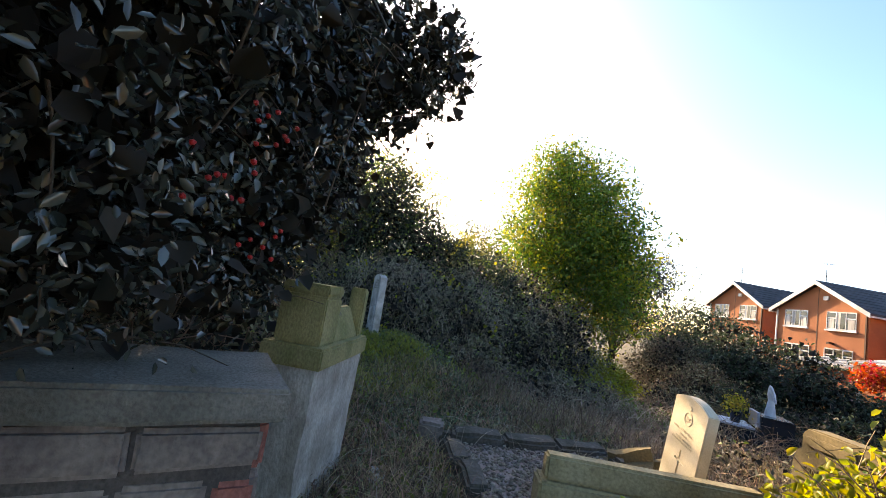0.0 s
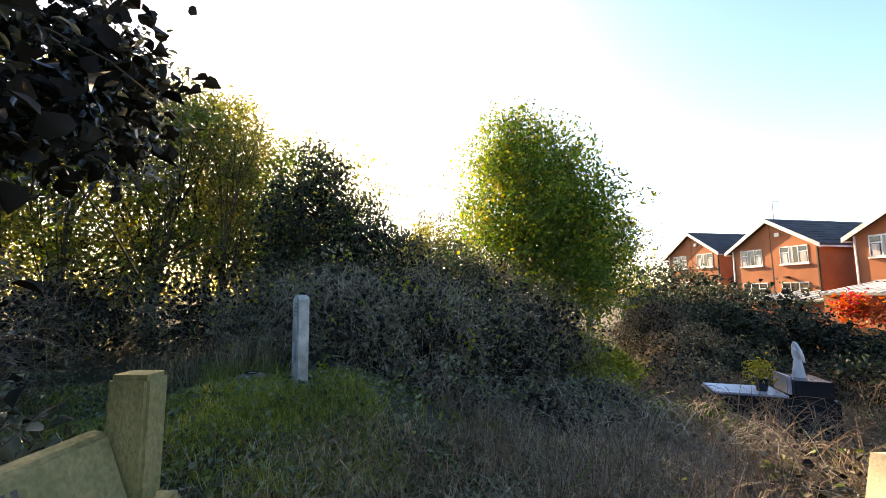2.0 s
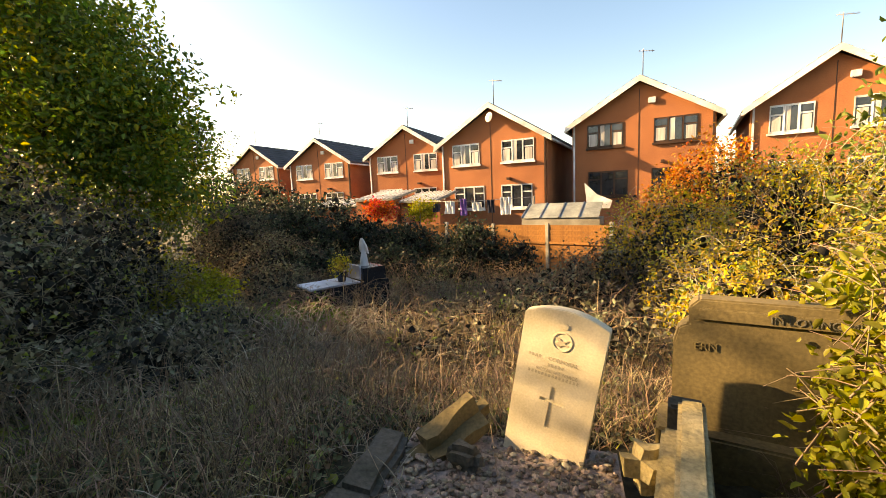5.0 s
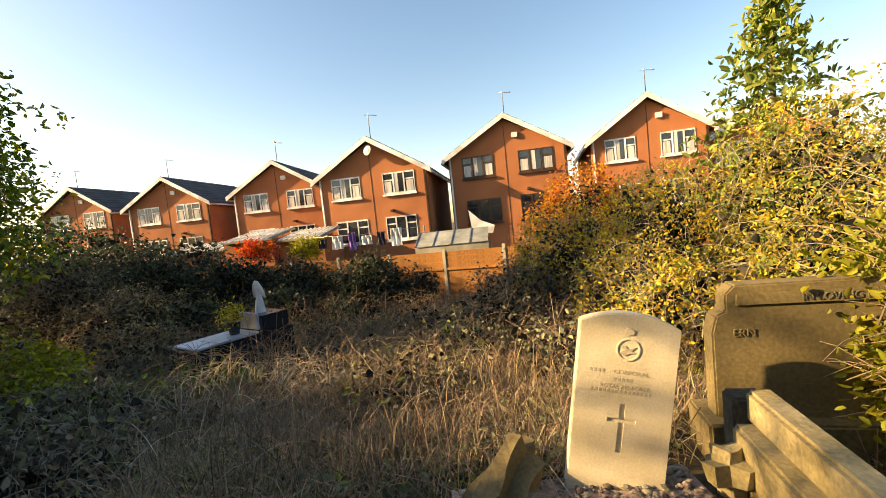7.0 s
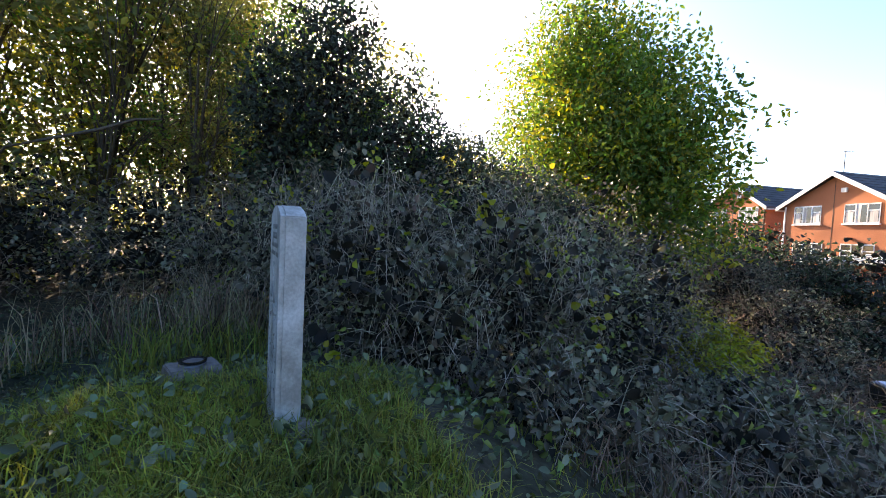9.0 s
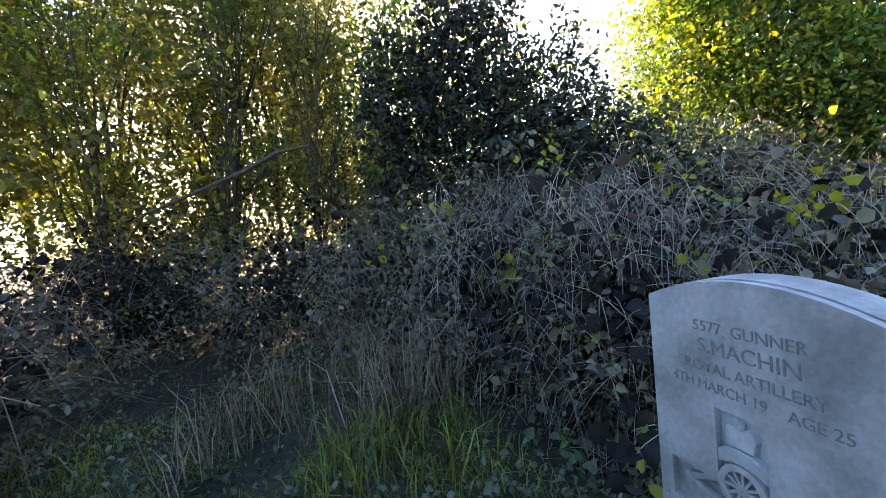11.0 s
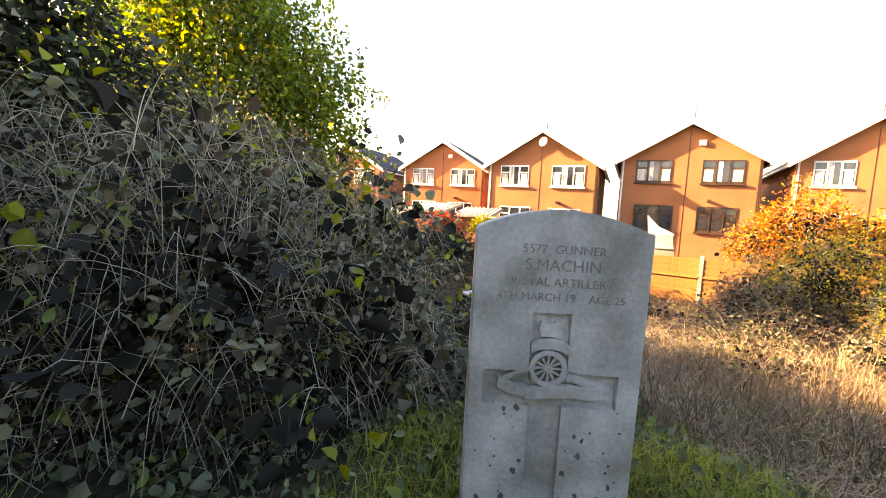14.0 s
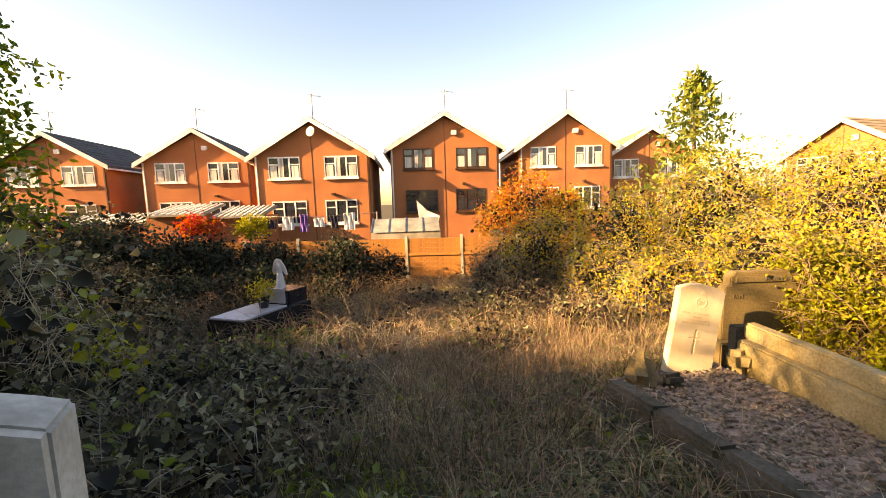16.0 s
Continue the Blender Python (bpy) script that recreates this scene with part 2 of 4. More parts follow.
def leaves_at(points, size, rng, droop=0.3, narrow=0.5, out=None):
    """Folded pointed leaves of four corners and a midrib: two quads each."""
    n = len(points)
    axis = rng.normal(size=(n, 3))
    axis[:, 2] -= droop
    if out is not None:
        axis += out
    axis /= np.linalg.norm(axis, axis=1)[:, None]
    up = rng.normal(size=(n, 3)) + (0, 0, 0.7)
    side = np.cross(axis, up)
    side /= np.linalg.norm(side, axis=1)[:, None] + 1e-9
    norm = np.cross(side, axis)
    s = (size * rng.uniform(0.6, 1.35, n))[:, None]
    w = s * narrow
    base, tip = points, points + axis * s - norm * s * 0.1
    mid1, mid2 = points + axis * s * 0.32, points + axis * s * 0.7 - norm * s * 0.03
    curl = norm * w * rng.uniform(0.05, 0.5, n)[:, None]
    verts = np.stack([base, mid1 + side * w * 0.5 + curl, mid2 + side * w * 0.42 + curl, tip, mid2 - side * w * 0.42 + curl, mid1 - side * w * 0.5 + curl], 1).reshape(-1, 3)
    i = np.arange(n)[:, None] * 6
    quads = np.concatenate([i + [0, 1, 2, 3], i + [0, 3, 4, 5]])
    return verts, quads


def blob_points(blobs, count, rng, shell=0.45, rough=0.25, freq=1.1):
    """Points in a union of uneven ellipsoids (x, y, z, rx, ry, rz), denser near the skin, and in tufts."""
    b = np.array(blobs, float)
    vol = (b[:, 3] * b[:, 4] * b[:, 5]) ** 0.75
    pick = rng.choice(len(b), count, p=vol / vol.sum())
    d = rng.normal(size=(count, 3))
    d /= np.linalg.norm(d, axis=1)[:, None]
    r = 1 - shell * rng.random(count) ** 1.6
    ph = rng.uniform(0, 6.28, (len(b), 3))[pick]
    wob = np.sin(d[:, 0] * 5 * freq + ph[:, 0]) * np.sin(d[:, 1] * 6 * freq + ph[:, 1]) + 0.6 * np.sin(d[:, 2] * 9 * freq + ph[:, 2] + d[:, 0] * 7) + 0.5 * np.sin(d[:, 1] * 17 * freq + ph[:, 0]) * np.sin(d[:, 0] * 15 + d[:, 2] * 13)
    r = r * (1 + rough * 0.6 * wob)
    pts = b[pick, :3] + d * b[pick, 3:] * r[:, None]
    return pts, d


def foliage(name, blobs, count, size, mat, seed, parent=None, shell=0.45, rough=0.25, droop=0.3, narrow=0.5, floor=True, freq=1.1):
    rng = np.random.default_rng(seed)
    tufts, d = blob_points(blobs, max(count // 7, 1), rng, shell, rough, freq)
    pick = rng.integers(0, len(tufts), count)
    pts = tufts[pick] + rng.normal(size=(count, 3)) * size * 1.3
    if floor:
        keep = pts[:, 2] > ground_array(pts[:, 0], pts[:, 1]) + 0.02
        pts, pick = pts[keep], pick[keep]
    v, q = leaves_at(pts, size, rng, droop, narrow, out=d[pick] * 0.5)
    return fast_mesh(name, v, q, mat, parent)


def stems(name, blobs, count, length, radius, mat, seed, parent=None, arch=0.5):
    """Arching canes and twigs through a thicket, as thin three-sided tubes."""
    rng = np.random.default_rng(seed)
    pts, d = blob_points(blobs, count, rng, 0.35, 0.2)
    K = 5
    dirs = d * 0.6 + rng.normal(size=(count, 3)) * 0.6
    dirs /= np.linalg.norm(dirs, axis=1)[:, None]
    L = length * rng.uniform(0.5, 1.4, count)
    s = np.linspace(-0.5, 0.5, K)
    line = pts[:, None] + dirs[:, None] * (L[:, None] * s)[..., None]
    line[:, :, 2] -= arch * (L[:, None] * (s**2)[None]) * 1.2
    u = np.cross(dirs, rng.normal(size=(count, 3)))
    u /= np.linalg.norm(u, axis=1)[:, None]
    w = np.cross(dirs, u)
    rad = radius * np.linspace(1.2, 0.5, K)
    ring = [line + (u * math.cos(a) + w * math.sin(a))[:, None] * rad[None, :, None] for a in (0, 2.1, 4.2)]
    v = np.stack(ring, 2).reshape(-1, 3)
    base = np.arange(count)[:, None, None] * K * 3 + np.arange(K - 1)[None, :, None] * 3
    q = np.concatenate([np.stack([base + a, base + b, base + b + 3, base + a + 3], -1).reshape(-1, 4) for a, b in ((0, 1), (1, 2), (2, 0))])
    return fast_mesh(name, v, q, mat, parent)


def sstep(a, b, v):
    t = np.clip((v - a) / (b - a), 0, 1)
    return t * t * (3 - 2 * t)


def ground_array(x, y):
    x, y = np.asarray(x, float), np.asarray(y, float)
    z = -0.52 - 1.0 * np.clip((y - 2.0) / 6.0, 0, 1) - 0.13 * sstep(9, 13, y)
    z = z + 0.5 * sstep(2.3, 0.3, x) * sstep(2.2, 0.35, y) * (0.45 + 0.55 * sstep(-1.9, -0.2, y))
    z = z - 0.22 * sstep(-0.2, -1.3, x) * sstep(2.0, 0.6, y) + 0.72 * sstep(-2, -12, x)
    z = z + 0.03 * np.sin(x * 2.3 + 1) * np.sin(y * 1.9) + 0.02 * np.sin(x * 5.1) * np.sin(y * 4.7 + 2)
    return z


def ground_z(x, y):
    return float(ground_array(x, y))


# ---- ground ----
def axis_steps(a, b, fine, far):
    core = np.arange(a, b + fine / 2, fine)
    tail = np.cumsum(fine * 1.35 ** np.arange(1, 30))
    tail = tail[tail < far]
    return np.concatenate([core[0] - tail[::-1], core, core[-1] + tail])


gx, gy = axis_steps(-8, 11, 0.12, 700), axis_steps(-6, 18, 0.12, 700)
GX, GY = np.meshgrid(gx, gy, indexing="ij")
GZ = ground_array(GX, GY)
rng0 = np.random.default_rng(5)
near = (np.abs(GX) < 12) & (np.abs(GY) < 20)
GZ = GZ + near * rng0.normal(size=GZ.shape) * 0.012
gv = np.stack([GX, GY, GZ], -1).reshape(-1, 3)
ia = (np.arange(len(gx) - 1)[:, None] * len(gy) + np.arange(len(gy) - 1)[None]).ravel()
ground = fast_mesh("ground", gv, np.stack([ia, ia + len(gy), ia + len(gy) + 1, ia + 1], -1), M_GROUND)
tagged(ground, "uneven earth under dead grass and leaf litter", "ground", kind="structure")


# ---- houses ----
def window(h, x0, x1, z0, z1, mat, curtains):
    t = 0.075
    win = part("window", boxed(x0, x1, -0.03, 0.02, z0, z1), mat, h, "brown window frame" if mat is M_BROWNFRAME else "white window frame")
    part("window_sill", boxed(x0 - 0.06, x1 + 0.06, -0.12, -0.002, z0 - 0.09, z0 - 0.002), mat, win)
    third = (x1 - x0) / 3
    for k in range(3):
        a, b = x0 + k * third + t * 0.6, x0 + (k + 1) * third - t * 0.6
        if k == 1:
            part("pane", boxed(a, b, -0.036, -0.031, z0 + t, z1 - t), M_GLASS, win)
        else:
            part("pane", boxed(a, b, -0.036, -0.031, z0 + t, z1 - 0.42), M_GLASS, win)
            part("pane", boxed(a, b, -0.036, -0.031, z1 - 0.35, z1 - t), M_GLASS, win)
        part("mullion", boxed(a - 0.05, a - 0.015, -0.06, -0.031, z0 + 0.02, z1 - 0.02), mat, win)
    if curtains:
        for a, b in ((x0 + t, x0 + third * 0.8), (x1 - third * 0.8, x1 - t)):
            part("curtain", boxed(a, b, -0.042, -0.037, z0 + t, z1 - 0.45), M_CURTAIN, win)
        part("curtain", boxed(x0 + third * 1.1, x0 + third * 1.45, -0.042, -0.037, z0 + t, z1 - t), M_CURTAIN, win)


def house(x, y, ridge, turn, width=5.4, depth=7.5, frame_mat=None, roof_mat=None, eave=-1.75, label="", dish=False, aerial=True, base=-2.2):
    """A two-storey gable-fronted brick house; its front faces -y before the turn."""
    frame_mat, roof_mat = frame_mat or M_UPVC, roof_mat or M_ROOF
    h = empty("house", pose(x, y, 0, 0, 0, turn), label, "house", "houses beyond the fence")
    w, e = width / 2, ridge + eave
    part("wall", extrude_outline([(-w, base), (w, base), (w, e), (0, ridge - 0.12), (-w, e)], 0, depth), M_BRICK, h)
    over, sl = 0.28, (ridge - e) / w
    for s in (-1, 1):
        low = e - over * sl
        slope = part("roof_slope", extrude_outline([(0, ridge), (s * (w + over), low), (s * (w + over), low + 0.14), (0, ridge + 0.14)], -0.3, depth + 0.3), roof_mat, h)
        for k in range(1, 9):
            f = k / 9
            xa = s * (w + over) * f
            za = ridge + 0.14 - (ridge - low) * f
            xb = s * (w + over) * (f - 0.1)
            zb = ridge + 0.14 - (ridge - low) * (f - 0.1)
            part("tile_course", extrude_outline([(xa, za + 0.004), (xa, za + 0.035), (xb, zb + 0.012), (xb, zb + 0.004)], -0.29, depth + 0.29), roof_mat, slope)
        part("bargeboard", extrude_outline([(0, ridge - 0.13), (s * (w + over), low - 0.12), (s * (w + over), low + 0.13), (0, ridge + 0.13)], -0.36, -0.304), M_UPVC, h, "white bargeboard")
        part("gutter", boxed(s * (w + over) - 0.06, s * (w + over) + 0.06, -0.28, depth + 0.2, low - 0.1, low - 0.005), M_UPVC, h)
        part("drainpipe", boxed(s * (w - 0.1) - 0.035, s * (w - 0.1) + 0.035, -0.08, -0.004, base, e), M_UPVC if s < 0 else M_BROWNFRAME, h)
    part("movement_joint", boxed(-0.03, 0.0, -0.012, -0.002, base, ridge - 0.4), M_BROWNFRAME, h)
    k, top = width / 5.4, e - 0.02
    for i, (x0, x1, z0, z1) in enumerate([(-2.05, -0.6, top - 1.08, top), (0.55, 2.1, top - 1.08, top), (-2.0, -0.4, top - 3.4, top - 2.2), (0.5, 2.0, top - 3.4, top - 2.2)]):
        window(h, x0 * k, x1 * k, z0, z1, frame_mat if i < 2 else (M_UPVC if frame_mat is M_UPVC else M_BROWNFRAME), i < 2)
    if aerial:
        lines = [([(0.1, 0.3, ridge), (0.1, 0.3, ridge + 1.35)], [0.022, 0.02]), ([(-0.1, 0.3, ridge + 1.3), (0.55, 0.3, ridge + 1.2)], [0.014, 0.014])]
        lines += [([(-0.05 + 0.13 * j, 0.12, ridge + 1.29 - 0.02 * j), (-0.05 + 0.13 * j, 0.48, ridge + 1.29 - 0.02 * j)], [0.008, 0.008]) for j in range(5)]
        tubes("aerial", lines, M_METAL, h)
    if dish:
        bm = bmesh.new()
        bmesh.ops.create_cone(bm, cap_ends=True, segments=20, radius1=0.24, radius2=0.1, depth=0.09, matrix=pose(0.05, -0.42, ridge - 0.6, 80, 0, -25))
        d = part("satellite_dish", bm, M_UPVC, h, "pale round dish")
        part("bracket", boxed(0.02, 0.06, -0.36, -0.001, ridge - 0.66, ridge - 0.62), M_METAL, d)
    else:
        part("alarm_box", boxed(0.35, 0.65, -0.12, -0.003, ridge - 1.1, ridge - 0.85, bevel=0.02), M_UPVC, h)
    part("flue", boxed(0.9, 1.05, -0.35, -0.002, e - 2.0, e - 1.88), M_BROWNFRAME, h)
    return h


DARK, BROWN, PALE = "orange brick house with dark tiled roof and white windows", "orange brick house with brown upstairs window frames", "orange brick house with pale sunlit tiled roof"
for x, y, r, turn, kw in [(-17.6, 33.0, 5.75, 15, {"label": DARK}), (-10.3, 29.8, 5.45, 15, {"label": DARK, "width": 5.7}), (-2.75, 26.7, 5.42, 14, {"label": DARK, "width": 5.7}),
                          (2.95, 21.2, 5.25, 19, {"label": "orange brick house with round satellite dish on its gable", "dish": True, "width": 5.7}),
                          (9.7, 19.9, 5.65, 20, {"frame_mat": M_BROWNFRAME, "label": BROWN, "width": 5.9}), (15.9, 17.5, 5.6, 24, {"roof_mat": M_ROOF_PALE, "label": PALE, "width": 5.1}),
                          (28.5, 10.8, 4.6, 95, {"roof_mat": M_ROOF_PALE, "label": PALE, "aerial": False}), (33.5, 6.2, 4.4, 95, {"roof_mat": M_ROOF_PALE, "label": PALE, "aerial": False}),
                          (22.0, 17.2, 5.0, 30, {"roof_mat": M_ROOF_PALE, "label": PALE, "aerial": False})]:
    house(x, y, r, -turn, **kw)

# lean-to roofs, greenhouse, washing behind the fence
def lean_to(x, y, turn, w, d, top, label):
    c = empty("lean_to", pose(x, y, 0, 0, 0, turn), label, "lean-to")
    part("wall", boxed(-w / 2, w / 2, 0.1, d, -2.2, top - 0.5), M_BRICK, c)
    bm = extrude_outline([(-w / 2, 0), (w / 2, 0), (w / 2, 0.08), (-w / 2, 0.08)], -0.1, d)
    bmesh.ops.transform(bm, matrix=pose(0, 0, top - 0.55, 9, 0, 0), verts=bm.verts)
    roof = part("roof", bm, M_POST, c)
    for k in range(9):
        xx = -w / 2 + (k + 0.5) * w / 9
        part("roof_rib", boxed(xx - 0.03, xx + 0.03, -0.1, d, 0.082, 0.13, m=pose(0, 0, top - 0.55, 9, 0, 0)), M_UPVC, roof)
    return c


lean_to(-2.9, 19.6, -15, 2.3, 2.6, 1.3, "low brick lean-to with pale ribbed roof")
lean_to(-0.55, 19.2, -15, 2.1, 2.6, 1.15, "low brick lean-to with pale ribbed roof")
lean_to(-6.4, 23.0, -15, 4.2, 2.4, 1.0, "low brick lean-to with pale ribbed roof")


def greenhouse(x, y, turn):
    g = empty("greenhouse", pose(x, y, -1.6, 0, 0, turn), "low glazed greenhouse with grey frame behind the fence", "greenhouse")
    part("base", boxed(-1.3, 1.3, 0, 1.2, 0, 1.5), M_POST, g)
    for k in range(4):
        xa = -1.3 + k * 0.65
        part("pane", boxed(xa + 0.02, xa + 0.63, -0.02, 1.22, 0.03, 0.05, m=pose(0, 0, 1.5, 22, 0, 0)), M_GLASSROOF, g)
        part("bar", boxed(xa - 0.02, xa + 0.02, -0.02, 1.22, 0.052, 0.08, m=pose(0, 0, 1.5, 22, 0, 0)), M_METAL, g)
    return g


M_GLASSROOF = material("dusty_greenhouse_glass", (0.30, 0.31, 0.26), rough=0.25, vary=0.2, scale=4, bump=0.05, spec=0.5)
greenhouse(5.3, 14.0, -20)
M_CLOTH_W = material("white_cloth", (0.75, 0.75, 0.74), rough=0.9, vary=0.08, scale=6, bump=0.2)
M_CLOTH_P = material("purple_cloth", (0.22, 0.12, 0.42), rough=0.9, vary=0.1, scale=6, bump=0.2)
M_CLOTH_D = material("dark_cloth", (0.05, 0.05, 0.07), rough=0.9, vary=0.1, scale=6, bump=0.2)
for k, mt in enumerate((M_CLOTH_D, M_CLOTH_W, M_CLOTH_P, M_CLOTH_W, M_CLOTH_D, M_CLOTH_W)):
    bm = bmesh.new()
    bmesh.ops.create_grid(bm, x_segments=6, y_segments=8, size=0.5, matrix=pose(0, 0, 0, 90, 0, 0))
    for v in bm.verts:
        v.co = Vector((v.co.x * (0.3 + 0.12 * (k % 2)), 0.06 * math.sin(v.co.x * 14 + v.co.z * 3 + k), v.co.z * (0.35 + 0.16 * (k % 3))))
    cloth = part("washing", bm, mt)
    mod = cloth.modifiers.new("thickness", "SOLIDIFY")
    mod.thickness = 0.012
    cloth.matrix_world = pose(0.75 + 0.56 * k, 16.35 - 0.14 * k, 0.36, 0, 0, -16)
    tagged(cloth, ("dark", "white", "purple")[(M_CLOTH_D, M_CLOTH_W, M_CLOTH_P).index(mt)] + " cloth hanging on a washing line", "washing", "washing on the line")
line = tubes("washing_line", [([(0.0, 16.55, 0.66), (2.4, 15.95, 0.58), (4.6, 15.4, 0.66)], [0.012, 0.012, 0.012]), ([(0.0, 16.55, -1.7), (0.0, 16.55, 0.7)], [0.03, 0.03]), ([(4.6, 15.4, -1.7), (4.6, 15.4, 0.7)], [0.03, 0.03])], M_METAL)
tagged(line, "thin washing line between two metal poles", "washing line")
bm = bmesh.new()
sheet = [bm.verts.new(p) for p in ((0, 0, 0.75), (0.45, 0, 0.3), (1.0, -0.05, 0.05), (0.9, 0.0, -0.25), (0.1, 0, -0.2))]
bm.faces.new(sheet)
ob = part("cloth_sheet", bm, M_CLOTH_W)
ob.modifiers.new("thickness", "SOLIDIFY").thickness = 0.015
ob.matrix_world = pose(6.55, 16.1, 0.35, 0, 0, -18)
tagged(ob, "white sheet hanging slack behind the fence", "cloth")

# ---- fence ----
fence = empty("fence", pose(4.72, 12.28, -1.93, 0, 0, -27), "orange wooden board fence between concrete posts", "fence")
post_mesh, board_mesh = None, None
for k in range(-7, 4):
    if post_mesh is None:
        ob = part("post", boxed(-0.05, 0.05, -0.05, 0.05, -0.2, 1.83, bevel=0.008), M_POST, fence)
        post_mesh = ob.data
    else:
        ob = new("post", post_mesh)
        ob.parent = fence
    ob.location = (k * 1.83, 0, 0.03 * math.sin(k * 2.1))
    if k == 3:
        break
    for j in range(11):
        if board_mesh is None:
            ob = part("board", boxed(-0.86, 0.86, -0.012, 0.012, 0, 0.175, bevel=0.003), M_FENCE, fence)
            board_mesh = ob.data
        else:
            ob = new("board", board_mesh)
            ob.parent = fence
        ob.location, ob.rotation_euler = (k * 1.83 + 0.915, 0.004 * (j % 2), 0.02 + j * 0.157), (radians(7), 0, radians(0.3 * math.sin(j * 3 + k)))
    for zz in (0.3, 1.2):
        part("rail", boxed(k * 1.83 + 0.06, k * 1.83 + 1.77, -0.06, -0.03, zz, zz + 0.06), M_FENCE, fence)


# ---- carved stones ----
def headstone_arch(w, shoulder, rise, n=14):
    return [(w * (1 - 2 * k / n), shoulder + rise * (1 - (1 - 2 * k / n) ** 2)) for k in range(1, n)]


def carved_slab(parent, mat, w, thick, bottom, shoulder, rise, cuts, depth=0.006):
    """A round-topped slab whose face has rectangles (x0, x1, z0, z1) sunk into it."""
    body = [(-w, bottom), (w, bottom), (w, shoulder), *headstone_arch(w, shoulder, rise), (-w, shoulder)]
    part("slab", extrude_outline(body, depth, thick, bevel=0.004), mat, parent)
    xs = sorted({-w + 0.002, w - 0.002, *[c for cut in cuts for c in cut[:2]]})
    zs = sorted({bottom, shoulder, *[c for cut in cuts for c in cut[2:]]})
    bm = bmesh.new()
    for x0, x1 in zip(xs, xs[1:]):
        for z0, z1 in zip(zs, zs[1:]):
            mx, mz = (x0 + x1) / 2, (z0 + z1) / 2
            if not any(a < mx < b and c < mz < d for a, b, c, d in cuts):
                box(bm, x0, x1, 0, depth - 0.0002, z0, z1)
    cap = [(-w + 0.002, shoulder), (w - 0.002, shoulder), *headstone_arch(w - 0.002, shoulder, rise - 0.002)]
    face = bm.faces.new([bm.verts.new((x, 0, z)) for x, z in cap])
    res = bmesh.ops.extrude_face_region(bm, geom=[face])
    bmesh.ops.translate(bm, vec=(0, depth - 0.0002, 0), verts=[v for v in res["geom"] if isinstance(v, bmesh.types.BMVert)])
    bmesh.ops.remove_doubles(bm, verts=bm.verts, dist=0.0003)
    part("carved_face", bm, mat, parent)


def lettering(text, size, x, y, z, mat, parent, depth=0.0012):
    """Upright letters on a face that looks to -y, centred on x."""
    cu = bpy.data.curves.new("lettering", "FONT")
    cu.body, cu.size, cu.extrude, cu.align_x, cu.align_y, cu.resolution_u = text, size, depth, "CENTER", "CENTER", 3
    tmp = bpy.data.objects.new("lettering", cu)
    scene.collection.objects.link(tmp)
    bpy.context.view_layer.update()
    me = bpy.data.meshes.new_from_object(tmp.evaluated_get(bpy.context.evaluated_depsgraph_get()))
    bpy.data.objects.remove(tmp)
    me.materials.clear()
    me.materials.append(mat)
    ob = new("lettering", me)
    ob.parent = parent
    ob.matrix_basis = pose(x, y, z, 90, 0, 0)
    return ob


def ring(name, r0, r1, x, y, z, depth, mat, parent, n=28):
    bm = bmesh.new()
    pts = [[bm.verts.new((x + r * math.cos(6.2832 * k / n), yy, z + r * math.sin(6.2832 * k / n))) for k in range(n)] for r, yy in ((r0, y), (r0, y - depth), (r1, y - depth), (r1, y))]
    for i in range(4):
        for k in range(n):
            bm.faces.new([pts[i][k], pts[i][(k + 1) % n], pts[(i + 1) % 4][(k + 1) % n], pts[(i + 1) % 4][k]])
    return part(name, bm, mat, parent)


def crown(x, y, z, s, mat, parent, depth=0.004):
    out = [(-0.5, 0), (0.5, 0), (0.62, 0.5), (0.5, 0.8), (0.25, 0.85), (0.06, 0.72), (0.06, 1.0), (-0.06, 1.0), (-0.06, 0.72), (-0.25, 0.85), (-0.5, 0.8), (-0.62, 0.5)]
    return part("crown", extrude_outline([(x + a * s, z + b * s) for a, b in out], y - depth, y), mat, parent)


M_INCISED = material("dirt_in_letters", (0.32, 0.31, 0.28), rough=0.95, vary=0.3, scale=30, bump=0)
M_INCISED_PALE = material("shaded_letters", (0.55, 0.48, 0.34), rough=0.95, vary=0.3, scale=30, bump=0)

# the grey stone on the mound
h2 = empty("headstone", pose(0, 0.02, 0, 0.6, 0, 3), "grey weathered headstone with sunken cross and carved badge", "headstone", "war graves")
CROSS = [(-0.058, 0.028, 0.485, 0.62), (-0.157, 0.141, 0.405, 0.485), (-0.052, 0.022, -0.3, 0.405)]
carved_slab(h2, M_STONE_GREY, 0.19, 0.09, -0.35, 0.80, 0.045, CROSS, depth=0.014)
lettering("5577  GUNNER", 0.027, 0.0, 0, 0.759, M_INCISED, h2)
lettering("S.MACHIN", 0.036, 0.0, 0, 0.724, M_INCISED, h2)
lettering("ROYAL ARTILLERY", 0.027, 0.0, 0, 0.687, M_INCISED, h2)
lettering("4TH MARCH 19    AGE 25", 0.025, 0.0, 0, 0.654, M_INCISED, h2)
crown(-0.015, 0.0142, 0.566, 0.042, M_STONE_GREY, h2, depth=0.015)
part("scroll", extrude_outline([(-0.056, 0.526), (-0.038, 0.534), (-0.015, 0.538), (0.010, 0.534), (0.028, 0.526), (0.028, 0.550), (0.010, 0.559), (-0.015, 0.563), (-0.038, 0.559), (-0.056, 0.550)], -0.002, 0.0143, bevel=0.002), M_STONE_GREY, h2)
